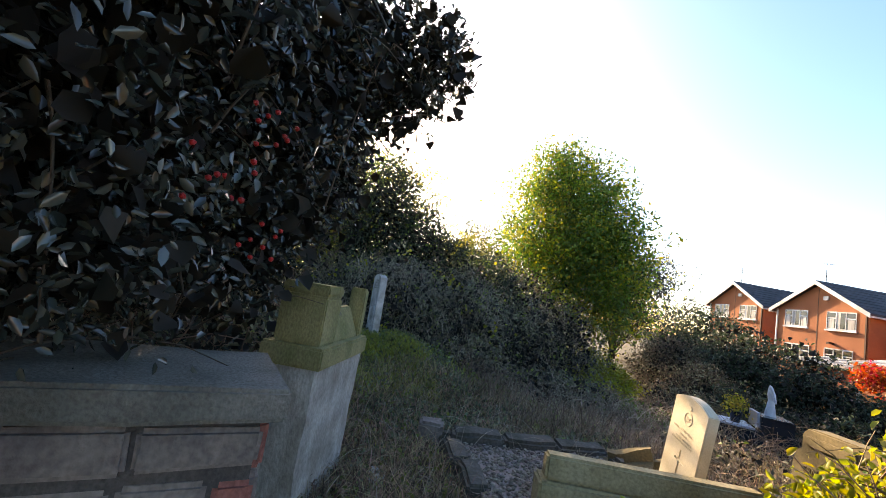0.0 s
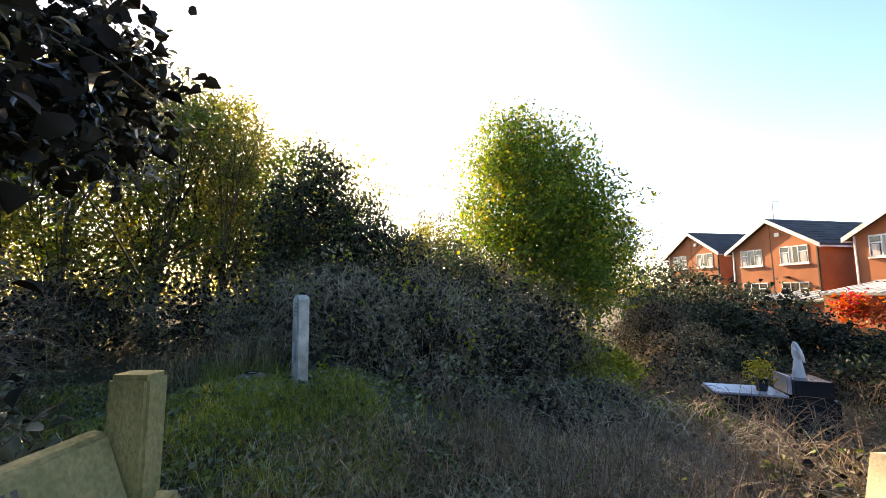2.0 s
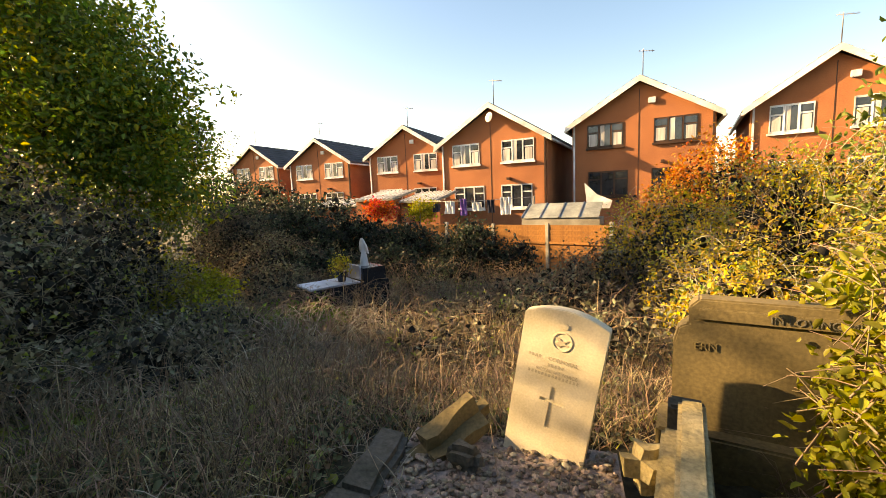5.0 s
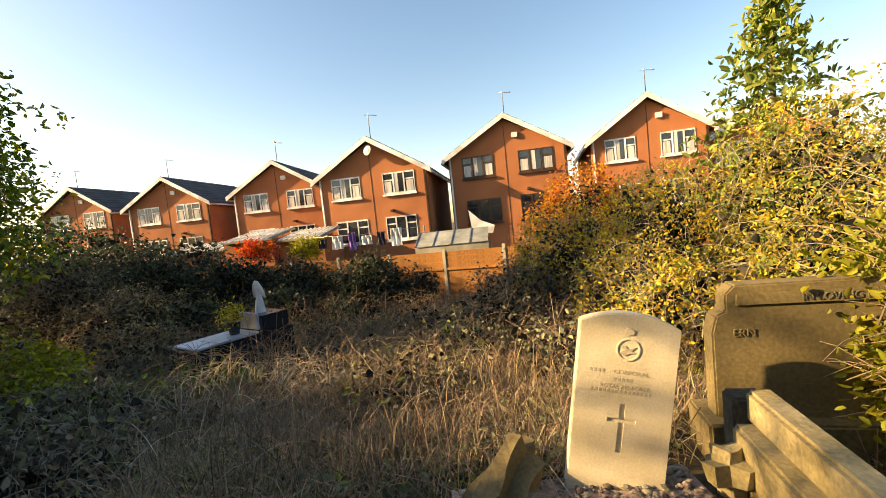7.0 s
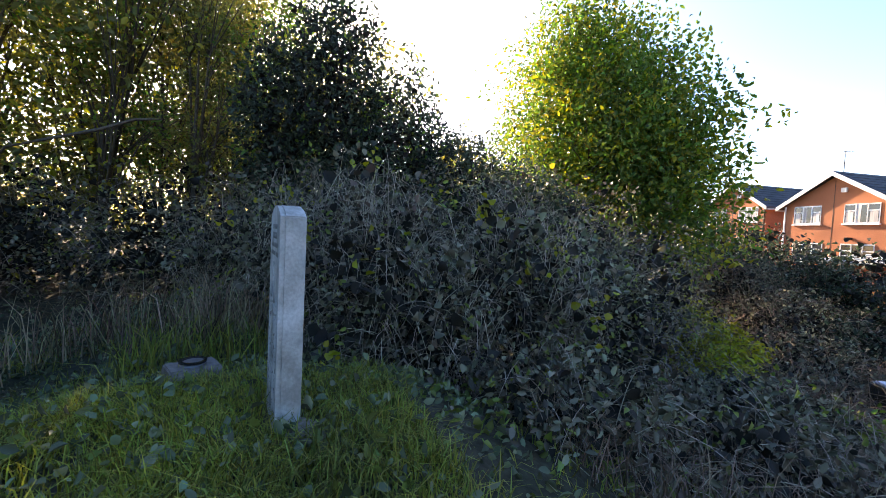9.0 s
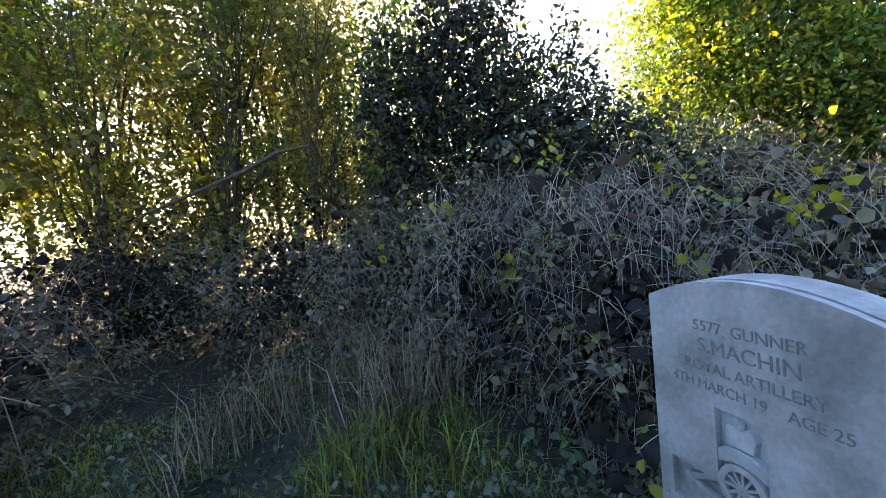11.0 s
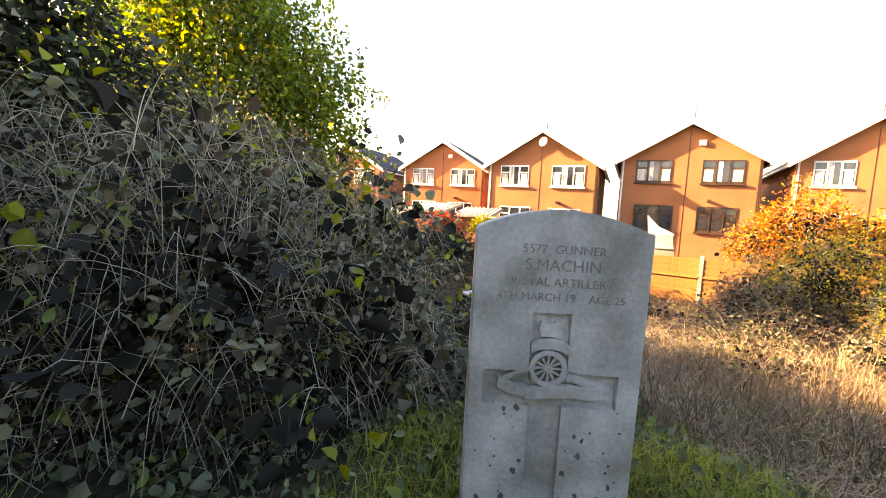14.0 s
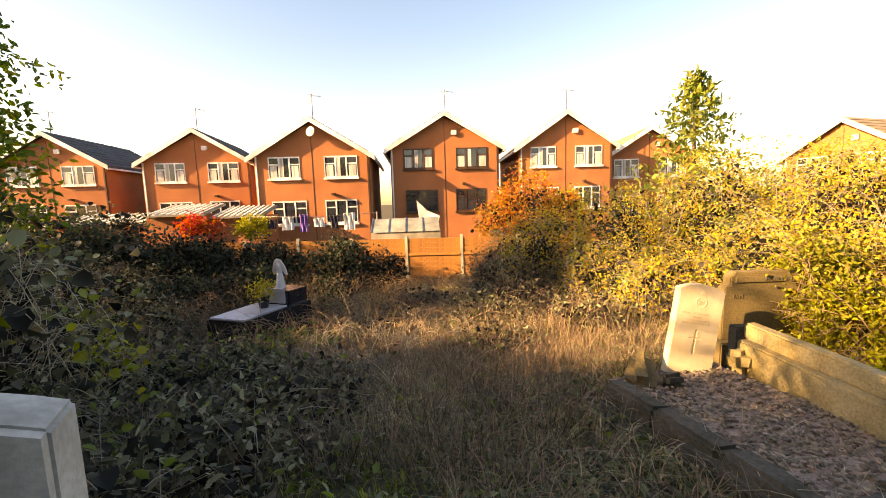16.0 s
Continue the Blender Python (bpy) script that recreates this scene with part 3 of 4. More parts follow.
wheel = ring("wheel", 0.031, 0.042, -0.015, 0.0143, 0.494, 0.0165, M_STONE_GREY, h2)
ring("hub", 0.001, 0.007, -0.015, 0.0143, 0.494, 0.016, M_STONE_GREY, wheel)
for k in range(12):
    a = math.pi * k / 6
    part("spoke", boxed(0.006, 0.032, -0.007, 0.007, -0.0022, 0.0022, m=pose(-0.015, 0.007, 0.494) @ Matrix.Rotation(-a, 4, "Y")), M_STONE_GREY, wheel)
part("barrel", extrude_outline([(-0.113, 0.460), (-0.053, 0.488), (-0.053, 0.500), (-0.116, 0.470)], -0.001, 0.0144, bevel=0.0015), M_STONE_GREY, h2)
part("carriage", extrude_outline([(0.022, 0.472), (0.077, 0.452), (0.092, 0.460), (0.032, 0.495)], 0.0, 0.0145, bevel=0.0015), M_STONE_GREY, h2)
wave = lambda x: 0.006 * math.sin(x * 36 + 1.2) + 0.9 * x * x
for k, (x0, x1, lift) in enumerate(((-0.125, -0.058, 0.006), (-0.064, 0.032, 0.0), (0.026, 0.115, 0.004))):
    xs = np.linspace(x0, x1, 8)
    part("scroll", extrude_outline([(x, 0.422 + lift + wave(x)) for x in xs] + [(x, 0.450 + lift + wave(x)) for x in xs[::-1]], -0.004 - 0.003 * (k % 2), 0.0146, bevel=0.002), M_STONE_GREY, h2)
rs = random.Random(8)
for k in range(110):
    x, z, r = rs.uniform(-0.17, 0.17), 0.05 + 0.36 * rs.random() ** 1.4, 0.0016 + 0.006 * rs.random() ** 2.5
    if -0.06 < x < 0.03:
        continue
    out = [(x + r * rs.uniform(0.5, 1.3) * math.cos(a), z + r * rs.uniform(0.6, 1.6) * math.sin(a)) for a in np.linspace(0, 5.6, 8)]
    part("lichen_spot", extrude_outline(out, -0.0008, 0.0), M_STONE_STAIN, h2)

# the cream stone, leaning
h1 = empty("headstone", pose(3.50, 1.62, -0.31, -2, 9.7, -21), "cream stone headstone leaning sideways over a gravel bed", "headstone", "war graves")
carved_slab(h1, M_STONE, 0.19, 0.076, -0.3, 0.56, 0.045, [(-0.011, 0.011, 0.03, 0.235), (-0.055, 0.055, 0.155, 0.172)], depth=0.008)
ring("badge_ring", 0.040, 0.046, 0.0, 0, 0.46, 0.003, M_STONE, h1)
part("badge_bird", extrude_outline([(-0.036, 0.478), (-0.012, 0.474), (0.0, 0.462), (0.03, 0.474), (0.012, 0.456), (0.034, 0.448), (0.006, 0.444), (-0.012, 0.434), (-0.03, 0.446), (-0.014, 0.458)], -0.003, 0.0), M_INCISED_PALE, h1)
crown(0.0, 0, 0.522, 0.028, M_STONE, h1)
lettering("CORPORAL", 0.026, 0.02, 0, 0.365, M_INCISED_PALE, h1)
lettering("ROYAL AIR FORCE", 0.023, 0.0, 0, 0.305, M_INCISED_PALE, h1)
for x0, x1, z in ((-0.045, 0.05, 0.328), (-0.13, 0.12, 0.278), (-0.14, -0.075, 0.358)):
    for k in range(int((x1 - x0) / 0.016)):
        part("worn_letter", boxed(x0 + k * 0.016, x0 + k * 0.016 + 0.009, -0.0012, 0, z, z + 0.014), M_INCISED_PALE, h1)


def rough_block(name, x, y, z, sx, sy, sz, mat, seed, label, category, turn=(0, 0, 0), group="", parent=None, cuts=2, amount=0.12, bev=0.15):
    """A worn block of stone with uneven faces and rounded corners."""
    bm = bmesh.new()
    box(bm, -sx / 2, sx / 2, -sy / 2, sy / 2, 0, sz, bevel=min(sx, sy, sz) * bev)
    long = [e for e in bm.edges if e.calc_length() > max(sx, sy, sz) * 0.3]
    bmesh.ops.subdivide_edges(bm, edges=long, cuts=3 + cuts, use_grid_fill=True)
    for v in bm.verts:
        n = noise.noise_vector(Vector((v.co.x, v.co.y, v.co.z)) * (1.1 / min(sx, sy, sz)) + Vector((seed * 7.1, seed, 0)))
        v.co += n * min(sx, sy, sz) * amount
    ob = part(name, bm, mat, parent)
    ob.matrix_basis = pose(x, y, z, *turn)
    if parent is None:
        tagged(ob, label, category, group)
    return ob


# gravel grave with dark kerbs
grave = empty("grave_kerb", pose(2.62, 1.0, -0.55, 0, 0, -9), "low dark weathered stone kerb round a gravel grave", "grave kerb")
for k, (y0, y1) in enumerate(((0.25, 0.72), (-0.22, 0.24), (-0.66, -0.23))):
    rough_block("kerb_stone", 0.0, (y0 + y1) / 2, -0.05 + 0.01 * k, 0.17, y1 - y0, 0.24, M_DARKSTONE, 3 + k, "", "", (0, 5, 2 - 2 * k), parent=grave, amount=0.09)
for k, (x0, x1) in enumerate(((0.1, 0.46), (0.47, 0.86))):
    rough_block("kerb_stone", (x0 + x1) / 2, -0.68 + 0.02 * k, -0.04, x1 - x0, 0.15, 0.2, M_DARKSTONE, 9 + k, "", "", (0, 2, -3), parent=grave, amount=0.09)
rough_block("foot_slab", 0.05, 0.0, -0.09, 0.36, 1.5, 0.12, M_DARKSTONE, 13, "", "", (0, 0, 0), parent=grave, amount=0.06)
rough_block("rock", 3.05, 1.74, -0.46, 0.46, 0.2, 0.2, M_BROWNSTONE, 21, "long mossy brown stone at the corner of a grave", "rock", (8, -14, 38), amount=0.26, bev=0.35)
rough_block("rock", 3.12, 1.50, -0.42, 0.11, 0.16, 0.1, M_DARKSTONE, 25, "small dark weathered rock beside gravel", "rock", (0, 10, 60), amount=0.3, bev=0.3)
rough_block("rock", 3.93, 1.50, -0.46, 0.24, 0.18, 0.17, M_KERB, 22, "small brown rock beside the leaning headstone", "rock", (0, 8, 10), amount=0.3, bev=0.3)
rng1 = np.random.default_rng(11)
bm = bmesh.new()
box(bm, 0.08, 1.1, -0.66, 0.86, -0.1, 0.115)
bed = part("gravel_bed", bm, M_GRAVEL)
bed.matrix_world = grave.matrix_world.copy()
tagged(bed, "bed of brown grave gravel", "gravel", kind="stuff")
ico = bmesh.new()
bmesh.ops.create_icosphere(ico, subdivisions=1, radius=1)
iv = np.array([v.co[:] for v in ico.verts])
ifc = [[v.index for v in f.verts] for f in ico.faces]
ico.free()
gvs, gfs = [], []
for k in range(2600):
    p = np.array([rng1.uniform(0.1, 1.08), rng1.uniform(-0.64, 0.84), 0.12 + rng1.uniform(-0.008, 0.018)])
    s = rng1.uniform(0.008, 0.02) * np.array([1, rng1.uniform(0.6, 1.1), rng1.uniform(0.4, 0.8)])
    a = rng1.uniform(0, 6.28)
    v = iv * s * rng1.uniform(0.8, 1.2, (12, 1))
    v = np.stack([v[:, 0] * math.cos(a) - v[:, 1] * math.sin(a), v[:, 0] * math.sin(a) + v[:, 1] * math.cos(a), v[:, 2]], 1) + p
    gfs += [[i + 12 * k for i in f] for f in ifc]
    gvs.append(v)
loose = link_mesh("gravel", np.concatenate(gvs).tolist(), gfs, M_GRAVEL)
loose.matrix_world = grave.matrix_world.copy()
tagged(loose, "loose brown and grey grave gravel", "gravel", kind="stuff")

# large brown memorial with yellow kerbs
mem = empty("memorial", pose(4.11, 1.76, -0.43, 0, 0, -23), "brown stepped family memorial with pale stone kerbs", "memorial")
part("stone", extrude_outline([(0, 0.1), (1.3, 0.1), (1.3, 0.52), (1.28, 0.60), (1.20, 0.62), (1.20, 0.70), (1.16, 0.74), (0.10, 0.74), (0.06, 0.70), (0.06, 0.62), (0.02, 0.60), (0, 0.52)], 0, 0.11, bevel=0.008), M_BROWNSTONE, mem)
part("plinth", boxed(-0.06, 1.36, -0.08, 0.2, -0.1, 0.12, bevel=0.012), M_BROWNSTONE, mem)
part("top_band", boxed(0.1, 1.18, -0.012, 0.0, 0.645, 0.70, bevel=0.004), M_BROWNSTONE, mem)
lettering("IN LOVING MEMORY OF", 0.045, 0.6, -0.0125, 0.672, M_DARKSTONE, mem, depth=0.003)
lettering("ERN", 0.05, 0.13, -0.003, 0.517, M_BROWNSTONE, mem, depth=0.002)
part("post", boxed(-0.01, 0.13, -0.2, -0.085, -0.1, 0.3, bevel=0.012), M_DARKSTONE, mem)
part("kerb", boxed(0.03, 0.13, -1.4, -0.21, 0.212, 0.35, bevel=0.015), M_KERB, mem)
part("kerb_step", boxed(-0.03, 0.15, -1.43, -0.22, -0.1, 0.21, bevel=0.015), M_KERB, mem)

# old monument beside the path
mon = empty("monument", pose(3.53, -0.88, -0.66, 0, 0, 155) @ Matrix.Diagonal((0.7, 0.55, 0.95, 1)), "mossy sandstone monument on a pale rendered base", "monument")
bmb = boxed(-0.02, 1.1, 0.03, 0.55, -0.1, 0.93)
bmesh.ops.subdivide_edges(bmb, edges=bmb.edges[:], cuts=7, use_grid_fill=True)
for v in bmb.verts:
    v.co += noise.noise_vector(v.co * 6) * 0.022
part("base", bmb, M_RENDER, mon, "crumbling pale render")
part("ledge", boxed(-0.05, 1.14, -0.02, 0.58, 0.93, 1.045, bevel=0.014), M_SAND, mon)
part("pier", boxed(0.0, 0.33, 0.05, 0.5, 1.046, 1.31, bevel=0.012), M_SAND, mon)
part("pier_cap", boxed(-0.005, 0.335, 0.045, 0.505, 1.312, 1.375, bevel=0.015), M_SAND, mon)
part("pier", boxed(0.98, 1.1, 0.05, 0.24, 1.046, 1.38, bevel=0.015), M_SAND, mon)
bm = bmesh.new()
rows = [(0.06, 1.046), (0.2, 1.24), (0.27, 1.25), (0.45, 1.046)]
va = [bm.verts.new((0.335, y, z)) for y, z in rows]
vb = [bm.verts.new((0.975, y, z)) for y, z in rows]
bm.faces.new(va), bm.faces.new(vb[::-1])
for i in range(4):
    bm.faces.new([va[i], va[(i + 1) % 4], vb[(i + 1) % 4], vb[i]])
bmesh.ops.bevel(bm, geom=bm.edges[:], offset=0.012, segments=2, affect="EDGES")
tablet = part("tablet", bm, M_SAND, mon)
for r, (w0, w1) in enumerate(((0.42, 0.68), (0.42, 0.60))):
    for k in range(int((w1 - w0) / 0.03)):
        part("worn_letter", boxed(w0 + k * 0.03, w0 + k * 0.03 + 0.018, -0.001, 0.002, 0, 0.022, m=pose(0, 0.165 - r * 0.03, 1.19 - 0.042 * r, -36, 0, 0)), M_STONE_STAIN, tablet)

# stone wall with concrete coping
wall = empty("stone_wall", pose(4.50, -1.08, -0.73, 0, 0, -80) @ Matrix.Diagonal((0.8, 0.8, 0.97, 1)), "rough grey stone and red brick wall with concrete coping", "wall")
part("core", boxed(0.02, 2.6, -0.5, -0.02, -0.1, 1.06), M_MORTAR, wall)
bmc = boxed(-0.05, 2.65, -0.55, 0.04, 1.06, 1.15, bevel=0.012)
bmesh.ops.subdivide_edges(bmc, edges=[e for e in bmc.edges if e.calc_length() > 0.3], cuts=12, use_grid_fill=True)
for v in bmc.verts:
    v.co += noise.noise_vector(v.co * 9) * 0.007
part("coping", bmc, M_CONCRETE, wall)
rw = random.Random(4)
COURSES = (0.14, 0.2, 0.13, 0.19, 0.12, 0.2, 0.14)
for r, tall in enumerate(COURSES):
    x, z = 0.0, -0.06 + sum(COURSES[:r])
    while x < 2.6:
        red = rw.random() < (0.3 if tall < 0.15 else 0.1) or (x == 0.0 and r % 2)
        w = rw.uniform(0.09, 0.13) if red else rw.uniform(0.16, 0.42)
        w = min(w, 2.62 - x)
        if w < 0.04:
            break
        out = rw.uniform(-0.012, 0.014)
        bm = boxed(x + 0.008, x + w - 0.006, -0.03, out, z + 0.006 + rw.uniform(0, 0.012), z + tall - 0.006 - rw.uniform(0, 0.014), bevel=0.014)
        for v in bm.verts:
            v.co += noise.noise_vector(v.co * 14) * 0.007
        part("brick" if red else "stone_block", bm, M_REDBRICK if red else M_WALLSTONE, wall)
        x += w
    y = -0.02
    while y > -0.48:
        w = rw.uniform(0.1, 0.2)
        bm = boxed(-0.012, 0.03, max(y - w, -0.5) + 0.006, y - 0.006, z + 0.006, z + tall - 0.008, bevel=0.012)
        part("stone_block", bm, M_WALLSTONE if rw.random() < 0.6 else M_REDBRICK, wall)
        y -= w

# small stones and old kerbs
rough_block("old_kerb", 2.50, 0.62, -0.58, 0.8, 0.13, 0.17, M_DARKSTONE, 31, "dark old grave kerb lying in leaf litter", "grave kerb", (0, 2, 82), amount=0.08)
rough_block("stone_block", 2.42, 0.20, -0.58, 0.15, 0.2, 0.26, M_WALLSTONE, 32, "small upright grey stone block", "stone", (0, 4, -20), amount=0.06)
rough_block("stone_block", 2.95, -0.35, -0.58, 0.14, 0.09, 0.08, M_STONE_GREY, 33, "small pale loose stone in leaf litter", "stone", (0, 6, 20), amount=0.06)
rough_block("fallen_stone", 1.57, 3.98, -0.93, 0.75, 0.38, 0.14, M_WALLSTONE, 34, "grey fallen stone slab half lost in dead grass", "stone", (6, 4, 25), amount=0.08)
rough_block("fallen_stone", 1.97, 4.35, -0.93, 0.75, 0.2, 0.12, M_WALLSTONE, 35, "narrow grey fallen stone among dead grass", "stone", (4, -6, 48), amount=0.08)
rough_block("stone_block", 0.22, 0.14, -0.10, 0.16, 0.12, 0.15, M_WALLSTONE, 36, "small grey stone propped behind the headstone", "stone", (12, -18, 20), amount=0.1)
vase = empty("flower_block", pose(-0.72, -0.34, -0.12, 0, 0, 20), "small square stone flower holder with a dark lid", "grave vase")
part("block", extrude_outline([(-0.12, -0.03), (0.12, -0.03), (0.12, 0.08), (0.085, 0.125), (-0.085, 0.125), (-0.12, 0.08)], -0.12, 0.12, bevel=0.008), M_WALLSTONE, vase)
bm = bmesh.new()
bmesh.ops.create_cone(bm, cap_ends=True, segments=24, radius1=0.062, radius2=0.052, depth=0.014, matrix=pose(0, 0, 0.134, 3, 0, 0))
lid = part("lid", bm, M_METAL, vase, "dark metal lid")
ring("rim", 0.05, 0.066, 0, 0, 0, 0.01, M_BLACKGRANITE, lid).matrix_basis = pose(0, 0, 0.138, -90, 0, 0)

# grave with white angel
tomb = empty("tomb", pose(0.02, 6.24, -1.06, 0, 0, 46) @ Matrix.Diagonal((0.8, 0.8, 0.8, 1)), "low dark granite tomb with a pale top slab", "tomb")
part("body", boxed(0, 2.0, 0, 0.95, -0.4, 0.42, bevel=0.02), M_BLACKGRANITE, tomb)
part("slab", boxed(0.04, 1.25, 0.04, 0.9, 0.422, 0.46, bevel=0.012), M_SLAB, tomb)
part("head_base", boxed(1.35, 1.95, 0.06, 0.88, 0.422, 0.74, bevel=0.015), M_BLACKGRANITE, tomb)
part("plaque", boxed(1.29, 1.345, 0.15, 0.8, 0.465, 0.80, bevel=0.01), M_SLAB, tomb)
bm = bmesh.new()
bmesh.ops.create_cone(bm, cap_ends=True, segments=16, radius1=0.17, radius2=0.07, depth=0.6, matrix=pose(0, 0, 0.3))
bmesh.ops.create_uvsphere(bm, u_segments=12, v_segments=8, radius=0.085, matrix=pose(0.02, 0, 0.72))
bmesh.ops.create_cone(bm, cap_ends=True, segments=12, radius1=0.08, radius2=0.12, depth=0.25, matrix=pose(0, 0, 0.55))
for s in (-1, 1):
    made = bmesh.ops.create_uvsphere(bm, u_segments=10, v_segments=8, radius=1, matrix=pose(0.0, 0.14 * s, 0.68, 25 * s, 10, 0) @ Matrix.Diagonal((0.05, 0.1, 0.3, 1)))
for v in bm.verts:
    v.co += noise.noise_vector(v.co * 9) * 0.02
statue = part("statue", bm, M_WHITE)
statue.matrix_world = pose(0.62, 7.46, -0.47, 0, 0, 229) @ Matrix.Diagonal((0.55, 0.55, 0.58, 1))
tagged(statue, "white marble angel statue standing on a dark tomb", "statue")
pot = empty("flower_pot", pose(0.32, 7.0, -0.692), "dark pot of dried flowers on the tomb", "flower pot")
bm = bmesh.new()
bmesh.ops.create_cone(bm, cap_ends=True, segments=16, radius1=0.07, radius2=0.11, depth=0.2, matrix=pose(0, 0, 0.1))
part("pot", bm, M_BLACKGRANITE, pot)
fl = foliage("flower_bunch", [(0, 0, 0.32, 0.14, 0.14, 0.14)], 340, 0.05, M_GOLD, 41, pot, floor=False)


# ---- plants ----
def tree(x, y, height, blobs, leaf, count, mat, seed, label, stem=0.09, forks=7, shell=0.75, second=None, rough=0.3, lean=(0, 0)):
    """A tapered trunk that forks into limbs reaching into an uneven crown of small leaves."""
    rs = random.Random(seed)
    z0 = ground_z(x, y) - 0.1
    root = empty("tree", pose(x, y, z0), label, "tree")
    lines = []
    top = height * 0.55
    lines.append(([(0, 0, 0), (lean[0] * 0.3, lean[1] * 0.3, top * 0.5), (lean[0], lean[1], top)], [stem, stem * 0.75, stem * 0.45]))
    for k in range(forks):
        b = blobs[k % len(blobs)]
        target = Vector((b[0] - x + rs.uniform(-0.6, 0.6) * b[3], b[1] - y + rs.uniform(-0.6, 0.6) * b[4], b[2] - z0 + rs.uniform(-0.1, 0.75) * b[5]))
        start = Vector((lean[0], lean[1], top)) * rs.uniform(0.1, 0.9)
        mid = start.lerp(target, 0.5) + Vector((rs.uniform(-0.2, 0.2), rs.uniform(-0.2, 0.2), 0.25))
        lines.append(([tuple(start), tuple(mid), tuple(target)], [stem * 0.45, stem * 0.28, stem * 0.08]))
        for j in range(3):
            tip = target + Vector((rs.uniform(-1, 1), rs.uniform(-1, 1), rs.uniform(-0.3, 1.0))) * min(b[3:]) * 0.5
            lines.append(([tuple(mid), tuple(mid.lerp(tip, 0.6)), tuple(tip)], [stem * 0.2, stem * 0.12, stem * 0.04]))
    tubes("trunk", lines, M_BARK, root)
    local = [(b[0] - x, b[1] - y, b[2] - z0, *b[3:]) for b in blobs]
    foliage("crown", local, count, leaf, mat, seed, root, shell=shell, rough=rough, floor=False)
    if second:
        foliage("crown", local, second[0], leaf, second[1], seed + 500, root, shell=0.35, rough=rough + 0.08, floor=False)
    return root


def bush(name, blobs, count, leaf, mat, seed, label, category, canes=0, cane_len=0.6, second=None, inner=0, shell=0.4, rough=0.28, narrow=0.5, cane_mat=None, kind="", cane_r=0.004, droop=0.3):
    root = empty(name, pose(0, 0, 0), label, category, kind=kind)
    foliage("foliage", blobs, count, leaf, mat, seed, root, shell=shell, rough=rough, narrow=narrow, droop=droop)
    # The core of near-black leaves stands in for shade deep in the bush.
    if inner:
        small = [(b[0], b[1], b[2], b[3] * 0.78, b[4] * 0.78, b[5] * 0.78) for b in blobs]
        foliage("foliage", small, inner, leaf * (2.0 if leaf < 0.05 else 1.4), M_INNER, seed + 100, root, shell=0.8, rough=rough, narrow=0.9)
    if second:
        foliage("foliage", blobs, second[0], leaf * second[2], second[1], seed + 200, root, shell=0.22, rough=rough + 0.05)
    if canes:
        stems("cane_tangle", blobs, canes, cane_len, cane_r, cane_mat or M_STEM, seed + 300, root)
    return root


THICKET = [(-0.80, 1.05, 0.1, 0.5, 0.5, 0.62), (-1.5, 0.85, 0.35, 0.75, 0.6, 0.9), (-2.5, 0.6, 0.4, 0.9, 0.8, 1.0), (-3.6, 0.1, 0.4, 1.0, 1.0, 0.95), (-1.3, 1.9, 0.2, 0.9, 0.9, 0.95), (-2.4, 2.0, 0.5, 1.1, 1.0, 1.0),
           (-3.6, 1.6, 0.6, 1.2, 1.1, 1.0), (-1.4, 3.2, -0.1, 0.8, 0.9, 0.95), (-2.6, 3.5, 0.3, 1.2, 1.1, 1.1), (-4.2, 3.6, 0.6, 1.5, 1.3, 1.2), (-4.8, -1.2, 0.4, 1.1, 1.2, 0.95), (-5.5, 1.0, 0.8, 1.4, 1.4, 1.2),
           (-3.0, 5.2, -0.2, 1.3, 1.2, 1.2), (-5.2, 5.6, 0.4, 1.8, 1.5, 1.4), (-5.4, -3.2, 0.4, 1.3, 1.3, 1.1)]
# The paler second leaves near the skin put highlights into the thicket.
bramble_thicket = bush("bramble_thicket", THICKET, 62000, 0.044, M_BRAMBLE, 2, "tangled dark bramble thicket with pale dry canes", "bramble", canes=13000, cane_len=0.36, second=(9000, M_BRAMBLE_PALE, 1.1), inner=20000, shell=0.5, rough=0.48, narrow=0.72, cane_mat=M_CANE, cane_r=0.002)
NEAR = [(b[0], b[1], b[2] + 0.03, b[3] * 1.04, b[4] * 1.04, b[5] * 1.03) for b in THICKET[:5]]
stems("cane_tangle", NEAR, 3000, 0.42, 0.0019, M_CANE, 940, bramble_thicket, arch=1.6)
foliage("foliage", NEAR, 1500, 0.06, M_BRAMBLE, 941, bramble_thicket, shell=0.2, rough=0.45, narrow=0.85)
foliage("foliage", NEAR, 500, 0.06, M_LIME, 942, bramble_thicket, shell=0.12, rough=0.45, narrow=0.8)
bush("shrub", [(-3.4, 0.7, 2.3, 0.75, 0.6, 1.45), (-3.6, 0.1, 1.9, 0.6, 0.5, 1.2), (-3.2, 1.45, 1.65, 0.7, 0.6, 1.15), (-3.0, 2.2, 1.15, 0.75, 0.7, 0.9), (-2.7, 3.0, 0.8, 0.8, 0.7, 0.85), (-4.2, 1.6, 1.5, 0.9, 0.9, 1.15), (-3.7, 3.6, 1.0, 0.9, 0.9, 0.9)], 38000, 0.055, M_TREE_DARK, 3, "dark evergreen shrub rising above the brambles", "shrub", inner=5000, second=(1800, M_TREE, 1.0), rough=0.2)
